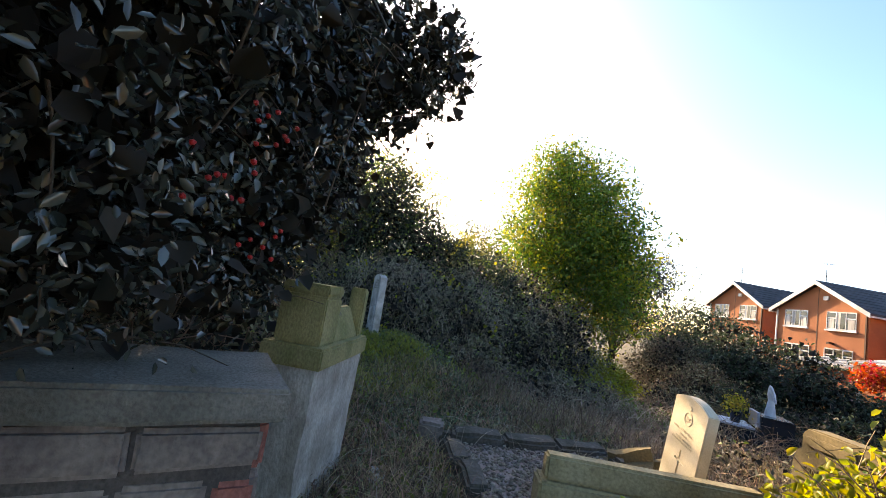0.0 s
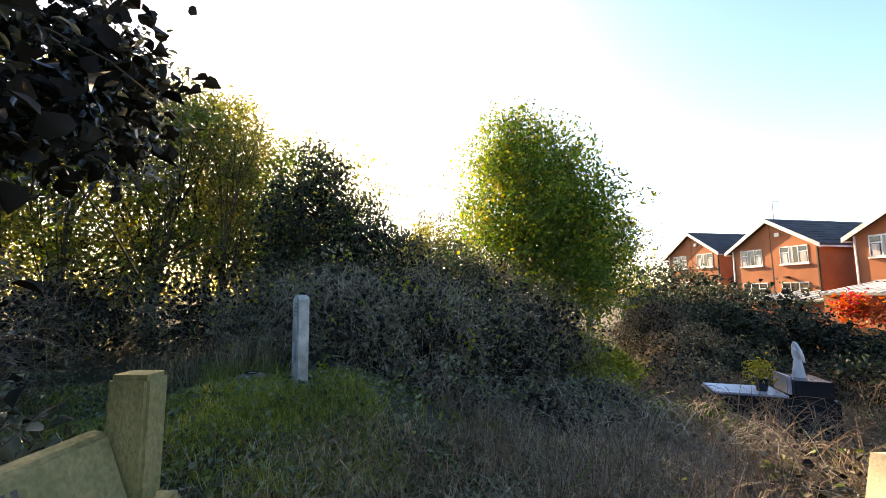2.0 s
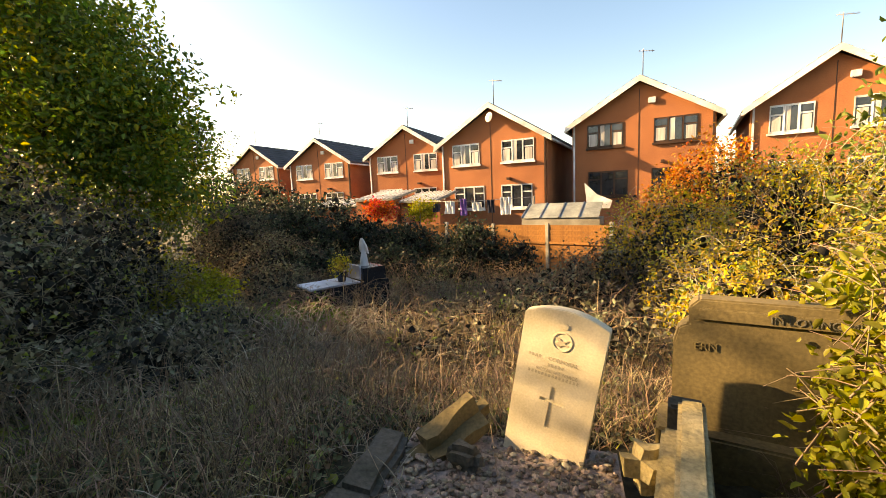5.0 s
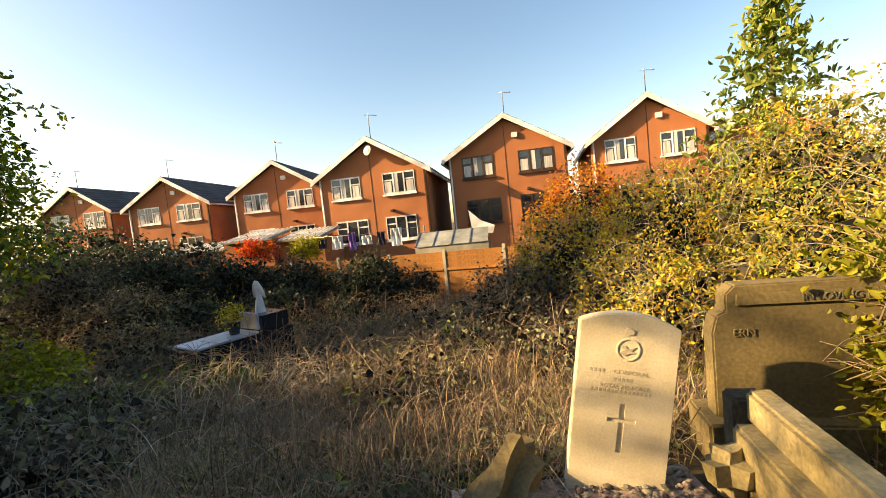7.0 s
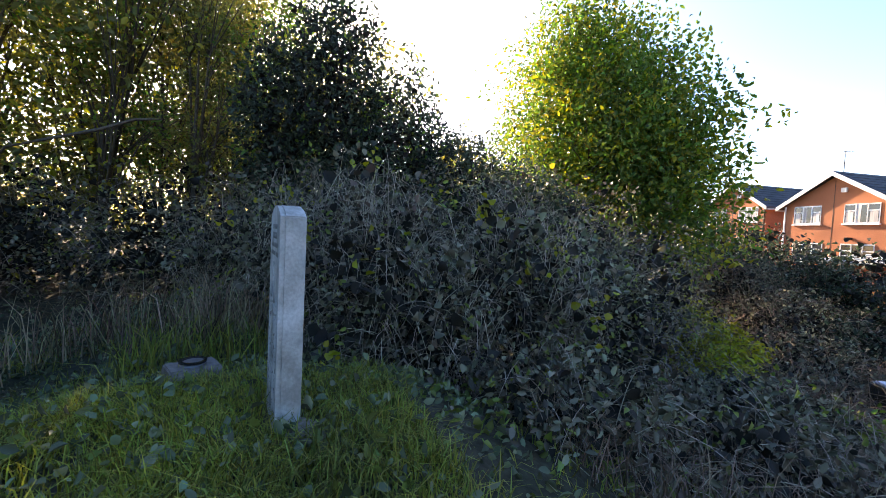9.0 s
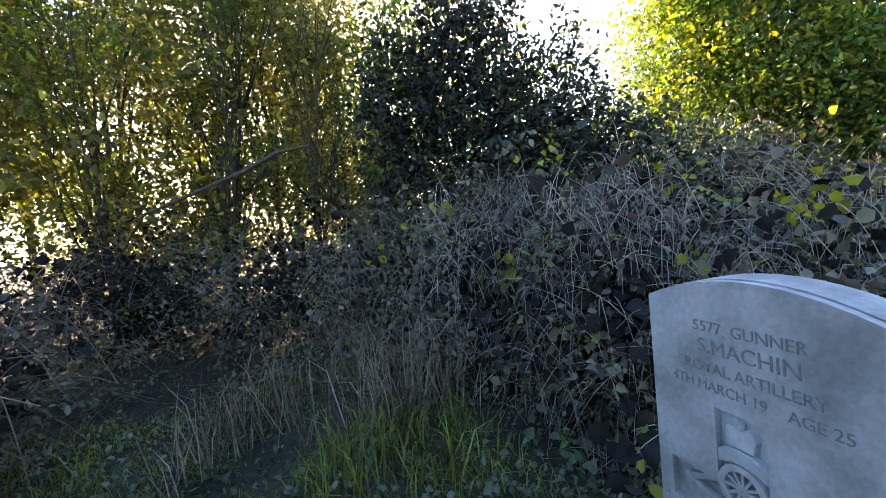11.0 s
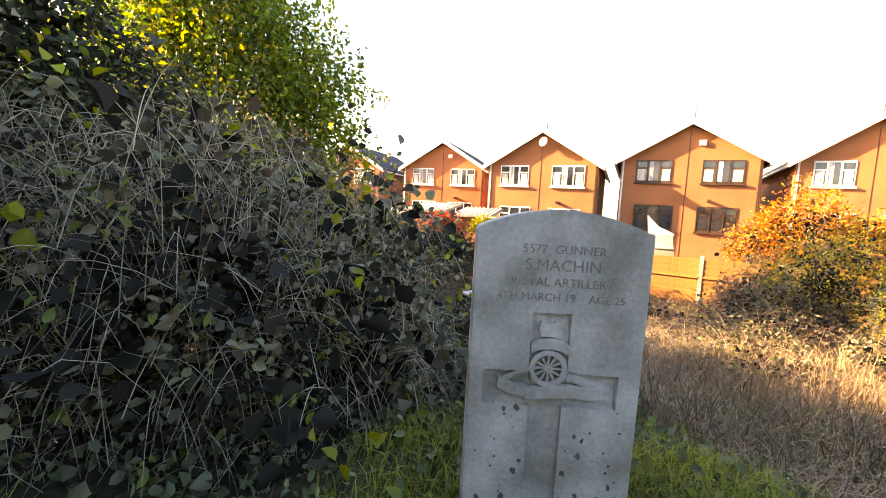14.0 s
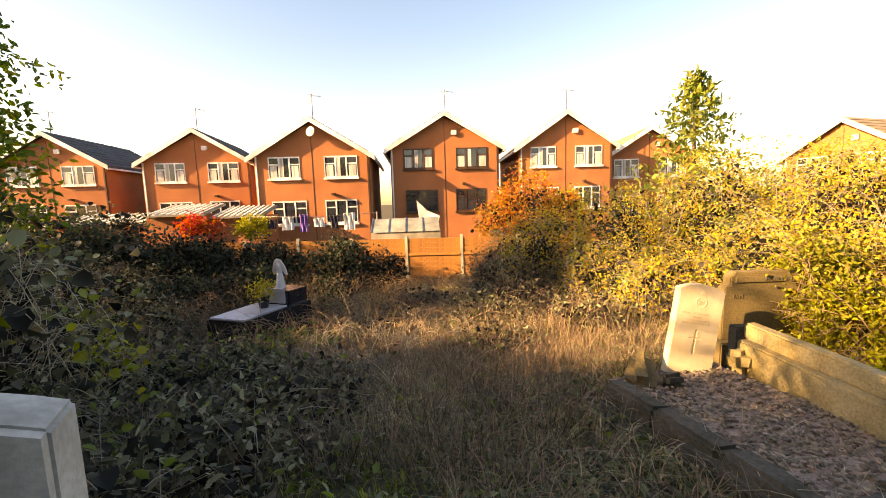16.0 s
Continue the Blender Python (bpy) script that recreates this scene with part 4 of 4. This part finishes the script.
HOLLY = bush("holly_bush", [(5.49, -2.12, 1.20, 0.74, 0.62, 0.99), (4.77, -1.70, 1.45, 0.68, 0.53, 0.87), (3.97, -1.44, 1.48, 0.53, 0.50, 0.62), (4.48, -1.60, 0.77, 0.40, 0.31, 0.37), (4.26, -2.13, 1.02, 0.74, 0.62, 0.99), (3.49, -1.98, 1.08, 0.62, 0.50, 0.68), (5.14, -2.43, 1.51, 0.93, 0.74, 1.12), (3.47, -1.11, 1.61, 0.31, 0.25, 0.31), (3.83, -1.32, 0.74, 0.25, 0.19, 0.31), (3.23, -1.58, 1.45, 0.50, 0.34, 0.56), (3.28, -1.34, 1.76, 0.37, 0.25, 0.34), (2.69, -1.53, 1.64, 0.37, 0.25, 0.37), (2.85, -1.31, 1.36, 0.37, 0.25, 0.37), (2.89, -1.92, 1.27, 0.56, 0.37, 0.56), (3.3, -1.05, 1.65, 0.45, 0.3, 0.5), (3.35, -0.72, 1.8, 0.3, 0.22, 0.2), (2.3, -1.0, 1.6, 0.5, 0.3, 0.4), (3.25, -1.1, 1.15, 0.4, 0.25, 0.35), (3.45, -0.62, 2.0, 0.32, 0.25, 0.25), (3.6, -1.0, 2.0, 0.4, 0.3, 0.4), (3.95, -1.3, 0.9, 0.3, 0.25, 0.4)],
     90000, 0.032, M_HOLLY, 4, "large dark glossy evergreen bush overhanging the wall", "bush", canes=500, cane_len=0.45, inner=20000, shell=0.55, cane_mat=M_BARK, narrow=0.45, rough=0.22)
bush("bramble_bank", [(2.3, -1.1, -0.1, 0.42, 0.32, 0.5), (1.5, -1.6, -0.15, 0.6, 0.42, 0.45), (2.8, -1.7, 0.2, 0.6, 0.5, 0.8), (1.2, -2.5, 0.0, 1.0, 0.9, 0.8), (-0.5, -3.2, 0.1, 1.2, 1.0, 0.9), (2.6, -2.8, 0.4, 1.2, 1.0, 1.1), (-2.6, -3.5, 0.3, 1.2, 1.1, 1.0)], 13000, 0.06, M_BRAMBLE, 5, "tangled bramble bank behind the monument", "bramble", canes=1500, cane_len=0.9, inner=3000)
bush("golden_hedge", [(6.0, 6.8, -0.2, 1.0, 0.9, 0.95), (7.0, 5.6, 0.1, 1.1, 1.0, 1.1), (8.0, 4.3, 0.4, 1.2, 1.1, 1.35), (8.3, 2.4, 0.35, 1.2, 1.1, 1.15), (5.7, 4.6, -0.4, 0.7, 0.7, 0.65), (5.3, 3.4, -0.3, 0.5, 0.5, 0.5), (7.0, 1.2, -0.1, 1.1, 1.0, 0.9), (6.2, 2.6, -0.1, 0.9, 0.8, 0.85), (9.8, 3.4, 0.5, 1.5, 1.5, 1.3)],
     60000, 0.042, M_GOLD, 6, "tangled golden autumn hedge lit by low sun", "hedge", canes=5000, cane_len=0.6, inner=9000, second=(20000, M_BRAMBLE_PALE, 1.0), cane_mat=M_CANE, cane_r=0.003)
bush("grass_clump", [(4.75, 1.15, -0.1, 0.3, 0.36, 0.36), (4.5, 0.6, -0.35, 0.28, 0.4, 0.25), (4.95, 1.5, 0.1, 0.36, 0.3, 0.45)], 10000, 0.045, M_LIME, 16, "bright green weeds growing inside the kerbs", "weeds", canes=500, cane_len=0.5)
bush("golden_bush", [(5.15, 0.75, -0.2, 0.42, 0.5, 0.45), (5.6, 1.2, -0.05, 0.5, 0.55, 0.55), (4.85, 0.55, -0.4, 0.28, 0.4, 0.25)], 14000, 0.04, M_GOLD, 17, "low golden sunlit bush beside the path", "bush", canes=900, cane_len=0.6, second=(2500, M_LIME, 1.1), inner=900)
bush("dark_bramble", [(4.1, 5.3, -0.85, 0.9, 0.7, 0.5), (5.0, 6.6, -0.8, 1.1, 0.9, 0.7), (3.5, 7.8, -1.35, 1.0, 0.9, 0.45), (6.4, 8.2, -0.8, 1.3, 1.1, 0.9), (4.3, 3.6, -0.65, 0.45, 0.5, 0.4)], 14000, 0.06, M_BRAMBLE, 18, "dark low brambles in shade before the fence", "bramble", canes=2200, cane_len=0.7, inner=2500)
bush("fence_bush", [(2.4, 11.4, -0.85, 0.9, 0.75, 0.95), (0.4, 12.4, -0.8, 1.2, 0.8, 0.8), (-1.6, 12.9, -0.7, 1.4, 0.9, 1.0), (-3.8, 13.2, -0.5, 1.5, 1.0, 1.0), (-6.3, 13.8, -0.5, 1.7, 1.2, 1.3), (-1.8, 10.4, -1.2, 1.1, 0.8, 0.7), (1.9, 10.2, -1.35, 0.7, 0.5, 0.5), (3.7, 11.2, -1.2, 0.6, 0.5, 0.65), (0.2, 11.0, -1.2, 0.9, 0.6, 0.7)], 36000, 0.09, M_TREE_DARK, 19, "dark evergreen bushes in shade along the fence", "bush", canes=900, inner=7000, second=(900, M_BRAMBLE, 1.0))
# Two clumps at x 2.7 and 3.3 are added as the field's shade.
bush("dark_bramble", [(x, y, ground_z(x, y) + 0.12, a, b, c) for x, y, a, b, c in ((0.1, 1.5, 0.5, 0.6, 0.34), (0.4, 2.7, 0.7, 0.7, 0.34), (-0.1, 3.9, 0.8, 0.7, 0.36), (2.0, 5.2, 0.8, 0.6, 0.28), (2.7, 3.4, 0.6, 0.5, 0.26), (3.3, 4.5, 0.8, 0.6, 0.32), (1.6, 8.8, 1.1, 0.7, 0.3))], 17000, 0.05, M_BRAMBLE, 29, "low dark brambles in the dead grass, some added as shade", "bramble", canes=1200, cane_len=0.5, inner=2500, second=(1300, M_BRAMBLE_PALE, 1.1), cane_mat=M_CANE, cane_r=0.0025)
bush("dark_bramble", [(-1.9, 8.4, -1.1, 1.1, 0.9, 0.55), (-3.0, 10.3, -0.9, 1.5, 1.1, 0.85), (-1.3, 7.4, -1.15, 0.7, 0.5, 0.35), (-5.0, 11.6, -0.5, 1.5, 1.2, 1.1), (-0.6, 11.3, -1.2, 0.9, 0.7, 0.55)], 12000, 0.07, M_BRAMBLE, 27, "dark brambles in the shade of the tree", "bramble", canes=1500, cane_len=0.8, inner=2000)
bush("garden_bush", [(-8.0, 19.5, 0.1, 2.0, 1.4, 1.4), (-11.5, 22.5, 0.4, 3.0, 1.8, 2.0), (-16.5, 26.5, 0.8, 3.2, 2.2, 2.4), (-4.8, 18.0, 0.0, 1.6, 1.1, 1.0)], 9000, 0.16, M_TREE_DARK, 28, "dark garden bushes beside the far houses", "bush", inner=1500)
bush("red_bush", [(-1.8, 16.5, 0.4, 0.42, 0.35, 0.3), (-1.3, 16.4, 0.25, 0.3, 0.3, 0.24)], 1300, 0.11, M_RED, 20, "small red autumn bush behind the fence", "bush")
bush("lime_bush", [(0.1, 16.7, 0.25, 0.5, 0.35, 0.32)], 1200, 0.11, M_LIME, 21, "small lime-green bush behind the fence", "bush")
bush("lime_bush", [(11.6, 12.6, 0.5, 0.9, 0.7, 0.8)], 2200, 0.12, M_LIME, 22, "small lime-green bush behind the fence", "bush")
bush("orange_shrub", [(8.9, 11.3, 0.75, 1.2, 0.95, 1.3), (8.1, 11.8, 0.2, 0.9, 0.8, 0.9), (9.8, 10.7, 0.2, 1.0, 0.8, 1.0)], 9000, 0.09, M_ORANGE, 23, "orange autumn shrub above the fence", "shrub", canes=500, inner=900)
bush("nettle_patch", [(-2.6, 6.5, -0.75, 0.95, 0.7, 0.4), (-1.9, 5.8, -0.8, 0.6, 0.5, 0.3), (-3.7, 6.8, -0.5, 0.9, 0.7, 0.45)], 6000, 0.075, M_LIME, 24, "patch of bright yellow-green nettles under the tree", "nettles", canes=300)
bush("green_weeds", [(0.6, 5.0, -0.95, 0.6, 0.45, 0.28), (0.2, 4.4, -0.85, 0.45, 0.35, 0.24)], 2600, 0.07, M_TREE, 25, "clump of green weeds in the dead grass", "weeds")

# Lime second leaves near the crown's skin stand in for sunlit highlights.
tree(-6.0, 7.3, 6.4, [(-6.8, 7.8, 4.3, 2.29, 2.29, 1.95), (-5.8, 7.3, 2.6, 2.18, 2.18, 1.83), (-8.2, 8.1, 2.9, 1.89, 1.89, 1.95), (-6.1, 7.4, 5.3, 1.50, 1.50, 1.36), (-7.8, 7.8, 5.5, 1.30, 1.30, 1.16), (-4.9, 6.8, 1.1, 1.69, 1.59, 1.36), (-6.8, 7.1, 6.1, 0.90, 0.90, 0.89), (-4.2, 7.3, 2.5, 1.39, 1.39, 1.45), (-4.7, 7.4, 4.2, 1.19, 1.19, 1.16), (-3.7, 7.5, 1.5, 1.19, 1.19, 1.36), (-3.8, 7.4, 3.3, 1.09, 1.09, 1.07)],
     0.11, 42000, M_TREE, 31, "round bushy green tree with sunlit yellow edges", stem=0.1, forks=22, second=(13000, M_LIME), rough=0.34, shell=0.85)
for k, (x, y, h) in enumerate([(-4.9, 0.1, 4.8), (-4.9, -0.9, 5.0), (-5.5, -2.1, 5.4), (-6.4, -0.5, 5.6), (-5.2, -3.4, 5.2), (-6.6, -1.6, 6.0)]):
    q = random.Random(160 + k)
    bl = [(x + q.uniform(-0.5, 0.5), y + q.uniform(-0.6, 0.6), h * f, q.uniform(0.5, 0.8), q.uniform(0.5, 0.8), q.uniform(0.45, 0.75)) for f in (0.3, 0.42, 0.55, 0.66, 0.76, 0.86)]
    tree(x, y, h, bl, 0.055, 4200, M_TREE if k % 2 == 0 else M_TREE_YELLOW, 170 + k, "slender young tree standing in the brambles", stem=0.04, forks=14, rough=0.4, shell=0.9, second=(1200, M_TREE_YELLOW))
# Dark trees at y 13 to 15 stand hidden, added to shade the fence.
for k, (x, y, h, mt) in enumerate([(-11.5, -4.0, 9.2, M_TREE_YELLOW), (-9.5, -1.6, 8.1, M_TREE_YELLOW), (-12.0, 0.9, 5.0, M_TREE), (-9.6, 5.8, 3.3, M_TREE_YELLOW), (-13.0, 7.4, 5.0, M_TREE_DARK), (-6.2, -2.3, 4.9, M_TREE_YELLOW), (-7.4, 0.4, 5.3, M_TREE_YELLOW), (-9.0, -6.5, 7.7, M_TREE_YELLOW), (-15.0, -1.5, 10.9, M_TREE_YELLOW), (-6.0, -6.0, 6.4, M_TREE_YELLOW), (-2.0, -7.0, 5.0, M_TREE_YELLOW), (2.2, -7.4, 5.5, M_TREE_DARK), (-11.0, 11.5, 5.5, M_TREE), (-10.8, 14.6, 5.5, M_TREE_DARK), (-9.6, 13.2, 4.2, M_TREE_DARK), (-13.5, 17.0, 5.0, M_TREE_DARK), (-7.5, -4.3, 7.6, M_TREE_YELLOW), (-4.0, -5.2, 4.6, M_TREE_YELLOW)]):
    q = random.Random(60 + k)
    bl = [(x + q.uniform(-1.2, 1.2), y + q.uniform(-1.3, 1.3), h * f, q.uniform(0.9, 1.5), q.uniform(0.9, 1.6), q.uniform(0.8, 1.3)) for f in (0.15, 0.3, 0.42, 0.55, 0.62, 0.72, 0.8)]
    tree(x, y, h, bl, 0.1, 8200, mt, 70 + k, "tall slender tree with thinning yellow-green leaves" if mt is not M_TREE_DARK else "tall dark leafy tree of the backdrop and added shade", stem=0.08, forks=12, rough=0.35, second=(1500, M_LIME))


def conifer(x, y, base, top, r, seed, label):
    rs = np.random.default_rng(seed)
    root = empty("conifer", pose(x, y, base), label, "conifer")
    h = top - base
    tubes("trunk", [([(0, 0, -0.4), (0.02, 0, h * 0.5), (0, 0, h)], [0.07, 0.05, 0.01])], M_BARK, root)
    pts = []
    for k in range(70):
        f = k / 70
        a = k * 2.4
        for j in range(46):
            t = rs.random() ** 0.6
            rr = r * (1 - f) ** 0.8 * t * rs.uniform(0.75, 1.15)
            pts.append((math.cos(a) * rr + rs.normal() * 0.07, math.sin(a) * rr + rs.normal() * 0.07, h * (0.12 + 0.88 * f) + 0.2 * t * (1 - f) + rs.normal() * 0.05))
    v, q = leaves_at(np.array(pts), 0.12, rs, droop=-0.6, narrow=0.4)
    fast_mesh("foliage", v, q, M_BRAMBLE_PALE, root)


conifer(8.25, 4.95, -0.9, 3.3, 1.7, 90, "small bushy conifer rising out of the golden hedge")
# bare twiggy tree
lines = []
rt = random.Random(6)


def twig(p, d, length, r, level):
    q = p + d * length
    lines.append(([tuple(p), tuple(p.lerp(q, 0.5) + Vector((rt.uniform(-1, 1), rt.uniform(-1, 1), 0)) * length * 0.05), tuple(q)], [r, r * 0.8, r * 0.6]))
    if level:
        for _ in range(3):
            twig(q, (d + Vector((rt.uniform(-1, 1), rt.uniform(-1, 1), rt.uniform(-0.3, 0.8))) * 0.55).normalized(), length * 0.68, r * 0.55, level - 1)


twig(Vector((0, 0, -0.3)), Vector((0, 0, 1)), 2.2, 0.08, 5)
bare = tubes("bare_tree", lines, M_BARK, sides=4)
bare.location = (16.5, 2.6, ground_z(16.5, 2.6))
tagged(bare, "bare twiggy tree without leaves", "tree")


for k in range(26):
    q = random.Random(900 + k)
    bm = bmesh.new()
    bmesh.ops.create_icosphere(bm, subdivisions=1, radius=0.0075)
    berry = part("berry", bm, M_BERRY, HOLLY)
    c = ((4.6, -1.22, 1.03), (4.74, -1.27, 0.84), (4.46, -1.2, 0.75))[k % 3]
    berry.location = (c[0] + q.uniform(-0.06, 0.06), c[1] + q.uniform(-0.06, 0.06), c[2] + q.uniform(-0.06, 0.06))
dead = tubes("dead_branch", [([(-1.95, -1.9, 0.7), (-1.78, -1.53, 1.16), (-1.82, -1.33, 1.25), (-1.87, -1.08, 1.36), (-1.88, -0.89, 1.46), (-1.88, -0.72, 1.49)], [0.005, 0.007, 0.010, 0.013, 0.011, 0.006])], M_BARK)
tagged(dead, "pale broken dead branch leaning in the brambles", "branch")


# ---- ground cover ----
def blades(name, x, y, h0, h1, width, mat, seed, label, category, bend=0.5, cluster=4, spread=0.03):
    """Upright bent blades of grass or dead stalks, each of two quads."""
    rng = np.random.default_rng(seed)
    n = len(x)
    x, y = np.repeat(x, cluster) + rng.normal(size=n * cluster) * spread, np.repeat(y, cluster) + rng.normal(size=n * cluster) * spread
    n *= cluster
    base = np.stack([x, y, ground_array(x, y) - 0.01], 1)
    h = rng.uniform(h0, h1, n)[:, None]
    a = rng.uniform(0, 6.283, n)
    side = np.stack([np.cos(a), np.sin(a), 0 * a], 1) * width
    out = rng.normal(size=(n, 3)) * (1, 1, 0) * h * bend
    mid, tip = base + (0, 0, 0.6) * h + out * 0.35, base + (0, 0, 1.0) * h + out
    tip[:, 2] -= np.linalg.norm(out, axis=1) * 0.35
    v = np.stack([base - side, base + side, mid + side * 0.7, mid - side * 0.7, tip + side * 0.15, tip - side * 0.15], 1).reshape(-1, 3)
    i = np.arange(n)[:, None] * 6
    ob = fast_mesh(name, v, np.concatenate([i + [0, 1, 2, 3], i + [3, 2, 4, 5]]), mat)
    return tagged(ob, label, category, kind="stuff")


rg = np.random.default_rng(77)


def field(n, x0, x1, y0, y1, patch=0.55, freq=0.9, seed=0.0, keep=None):
    """Places scattered in patches, off the graves and the stones."""
    x, y = rg.uniform(x0, x1, n), rg.uniform(y0, y1, n)
    m = np.sin(x * freq * 2.1 + seed) * np.sin(y * freq * 1.7 + seed * 2) + 0.6 * np.sin(x * freq * 5.3 + y * 3.1 + seed)
    ok = m > (patch - 0.5) * 2 * 0.6 - 0.6 + rg.normal(size=n) * 0.5
    ok &= ~((x > 2.5) & (x < 4.1) & (y > 0.2) & (y < 1.85)) & ~((np.abs(x) < 0.22) & (np.abs(y - 0.04) < 0.08))
    ok &= ~((x > 4.0) & (x < 4.5) & (y > 0.8) & (y < 2.0)) & ~((x > -0.5) & (x < 1.5) & (y > 6.2) & (y < 8.0))
    if keep is not None:
        ok &= keep(x, y)
    return x[ok], y[ok]


off_path = lambda x, y: ~((np.abs(y + 0.55 * x - 1.0) < 0.25) & (x > 3.5))
mound = lambda x, y: (x < 2.2)
blades("dead_grass", *field(14000, -6.0, 6.5, 3.0, 14.8), 0.10, 0.34, 0.0035, M_STRAW, 101, "tangled pale dead grass and stalks", "dead grass", bend=0.75, cluster=5, spread=0.06)
blades("dead_grass", *field(9000, 1.0, 4.8, -1.6, 4.8, keep=off_path, patch=0.5), 0.05, 0.24, 0.0034, M_STRAW, 102, "short pale dead grass on the rough ground", "dead grass", bend=0.9, cluster=6, spread=0.05)
blades("green_grass", *field(6500, -0.6, 1.6, -1.9, 0.6, patch=0.5), 0.06, 0.15, 0.003, M_GRASS, 103, "green grass on the mound", "grass", bend=0.6, cluster=6, spread=0.03)
blades("green_grass", *field(5200, 0.2, 5.5, -2.0, 6.0, patch=0.75), 0.04, 0.12, 0.0032, M_GRASS, 104, "sparse green grass among dead stalks", "grass", bend=0.7, cluster=5, spread=0.04)
blades("dead_stalks", *field(1500, -2.5, 5.5, 4.0, 13.5), 0.35, 0.8, 0.0035, M_STEM, 105, "upright dry brown stalks", "dead stalks", bend=0.35, cluster=3, spread=0.08)
blades("dead_stalks", *field(900, 2.0, 4.6, 3.2, 7.0), 0.2, 0.55, 0.0035, M_STRAW, 106, "golden dry grass beside the grave", "dead grass", bend=0.45, cluster=6, spread=0.06)
blades("dead_stalks", *field(2200, -0.2, 4.6, 1.2, 5.6, patch=0.5), 0.2, 0.5, 0.003, M_STEM, 111, "dry brown stalks standing in the rough grass", "dead stalks", bend=0.6, cluster=4, spread=0.07)
blades("tall_grass", *field(170, -3.2, -1.9, -1.8, 0.0), 0.35, 0.75, 0.005, M_STRAW, 107, "tall dry grass before the brambles", "dead grass", bend=0.4, cluster=7, spread=0.06)
blades("tall_grass", *field(60, -1.9, -1.2, -0.9, 0.0), 0.2, 0.42, 0.006, M_GRASS, 108, "tall green grass blades before the brambles", "grass", bend=0.4, cluster=5, spread=0.04)
blades("green_grass", *field(2600, -3.0, 6.0, 4.0, 14.0, patch=0.75), 0.06, 0.2, 0.004, M_GRASS, 109, "green grass tufts in the rough field", "grass", bend=0.7, cluster=5, spread=0.05)


def ground_leaves(name, n, x0, x1, y0, y1, size, mat, seed, label, lift=0.04, patch=0.5, keep=None):
    rng = np.random.default_rng(seed)
    x, y = field(n, x0, x1, y0, y1, patch=patch, seed=seed * 0.7, keep=keep)
    pts = np.stack([x, y, ground_array(x, y) + 0.01 + rng.random(len(x)) ** 2 * lift], 1)
    v, q = leaves_at(pts, size, rng, droop=0.0, narrow=0.6)
    return tagged(fast_mesh(name, v, q, mat), label, "ground leaves", kind="stuff")


ground_leaves("ivy_leaves", 15000, 0.9, 4.2, -2.4, 3.0, 0.042, M_IVY, 120, "dark ivy and bramble leaves creeping over the ground", lift=0.08)
ground_leaves("leaf_litter", 16000, 1.5, 7.5, -3.5, 2.5, 0.04, M_STRAW, 121, "dry brown leaf litter", lift=0.03)
ground_leaves("ivy_leaves", 7000, 1.5, 6.5, -2.6, 1.5, 0.036, M_IVY, 122, "small dark leaves creeping over the litter", lift=0.06)
ground_leaves("bramble_leaves", 24000, -6, 5.5, 3.5, 14, 0.06, M_BRAMBLE, 123, "low dark bramble leaves among dead grass", lift=0.28)
ground_leaves("weed_leaves", 7000, -0.6, 4.0, -2.0, 6.5, 0.05, M_BRAMBLE_PALE, 124, "small fresh green weed leaves", lift=0.08, patch=0.75)
ground_leaves("ivy_leaves", 15000, -4.5, 1.6, -3.6, 1.0, 0.045, M_IVY, 125, "dark ivy creeping over the mound", lift=0.09, patch=0.5)
blades("green_grass", *field(2600, -3.5, 1.0, -3.4, 0.2, patch=0.55), 0.05, 0.16, 0.0035, M_GRASS, 110, "green grass on the slope of the mound", "grass", bend=0.6, cluster=6, spread=0.04)
litter_canes = stems("fallen_canes", [(2.2, 0.3, -0.5, 1.5, 2.0, 0.16), (1.2, 3.0, -0.5, 1.2, 1.6, 0.2), (3.6, -0.6, -0.56, 1.2, 1.0, 0.08)], 2200, 0.35, 0.0022, M_CANE, 131)
tagged(litter_canes, "fine dry twigs and canes lying in the litter", "canes", kind="stuff")
mesh_canes = [(1.0, 8.0, -1.1, 3.2, 4.5, 0.35), (1.5, 4.5, -0.65, 2.2, 1.6, 0.3)]
ob = stems("fallen_canes", mesh_canes, 2600, 0.7, 0.0035, M_STEM, 130)
tagged(ob, "tangled dry canes lying over the rough field", "canes", kind="stuff")
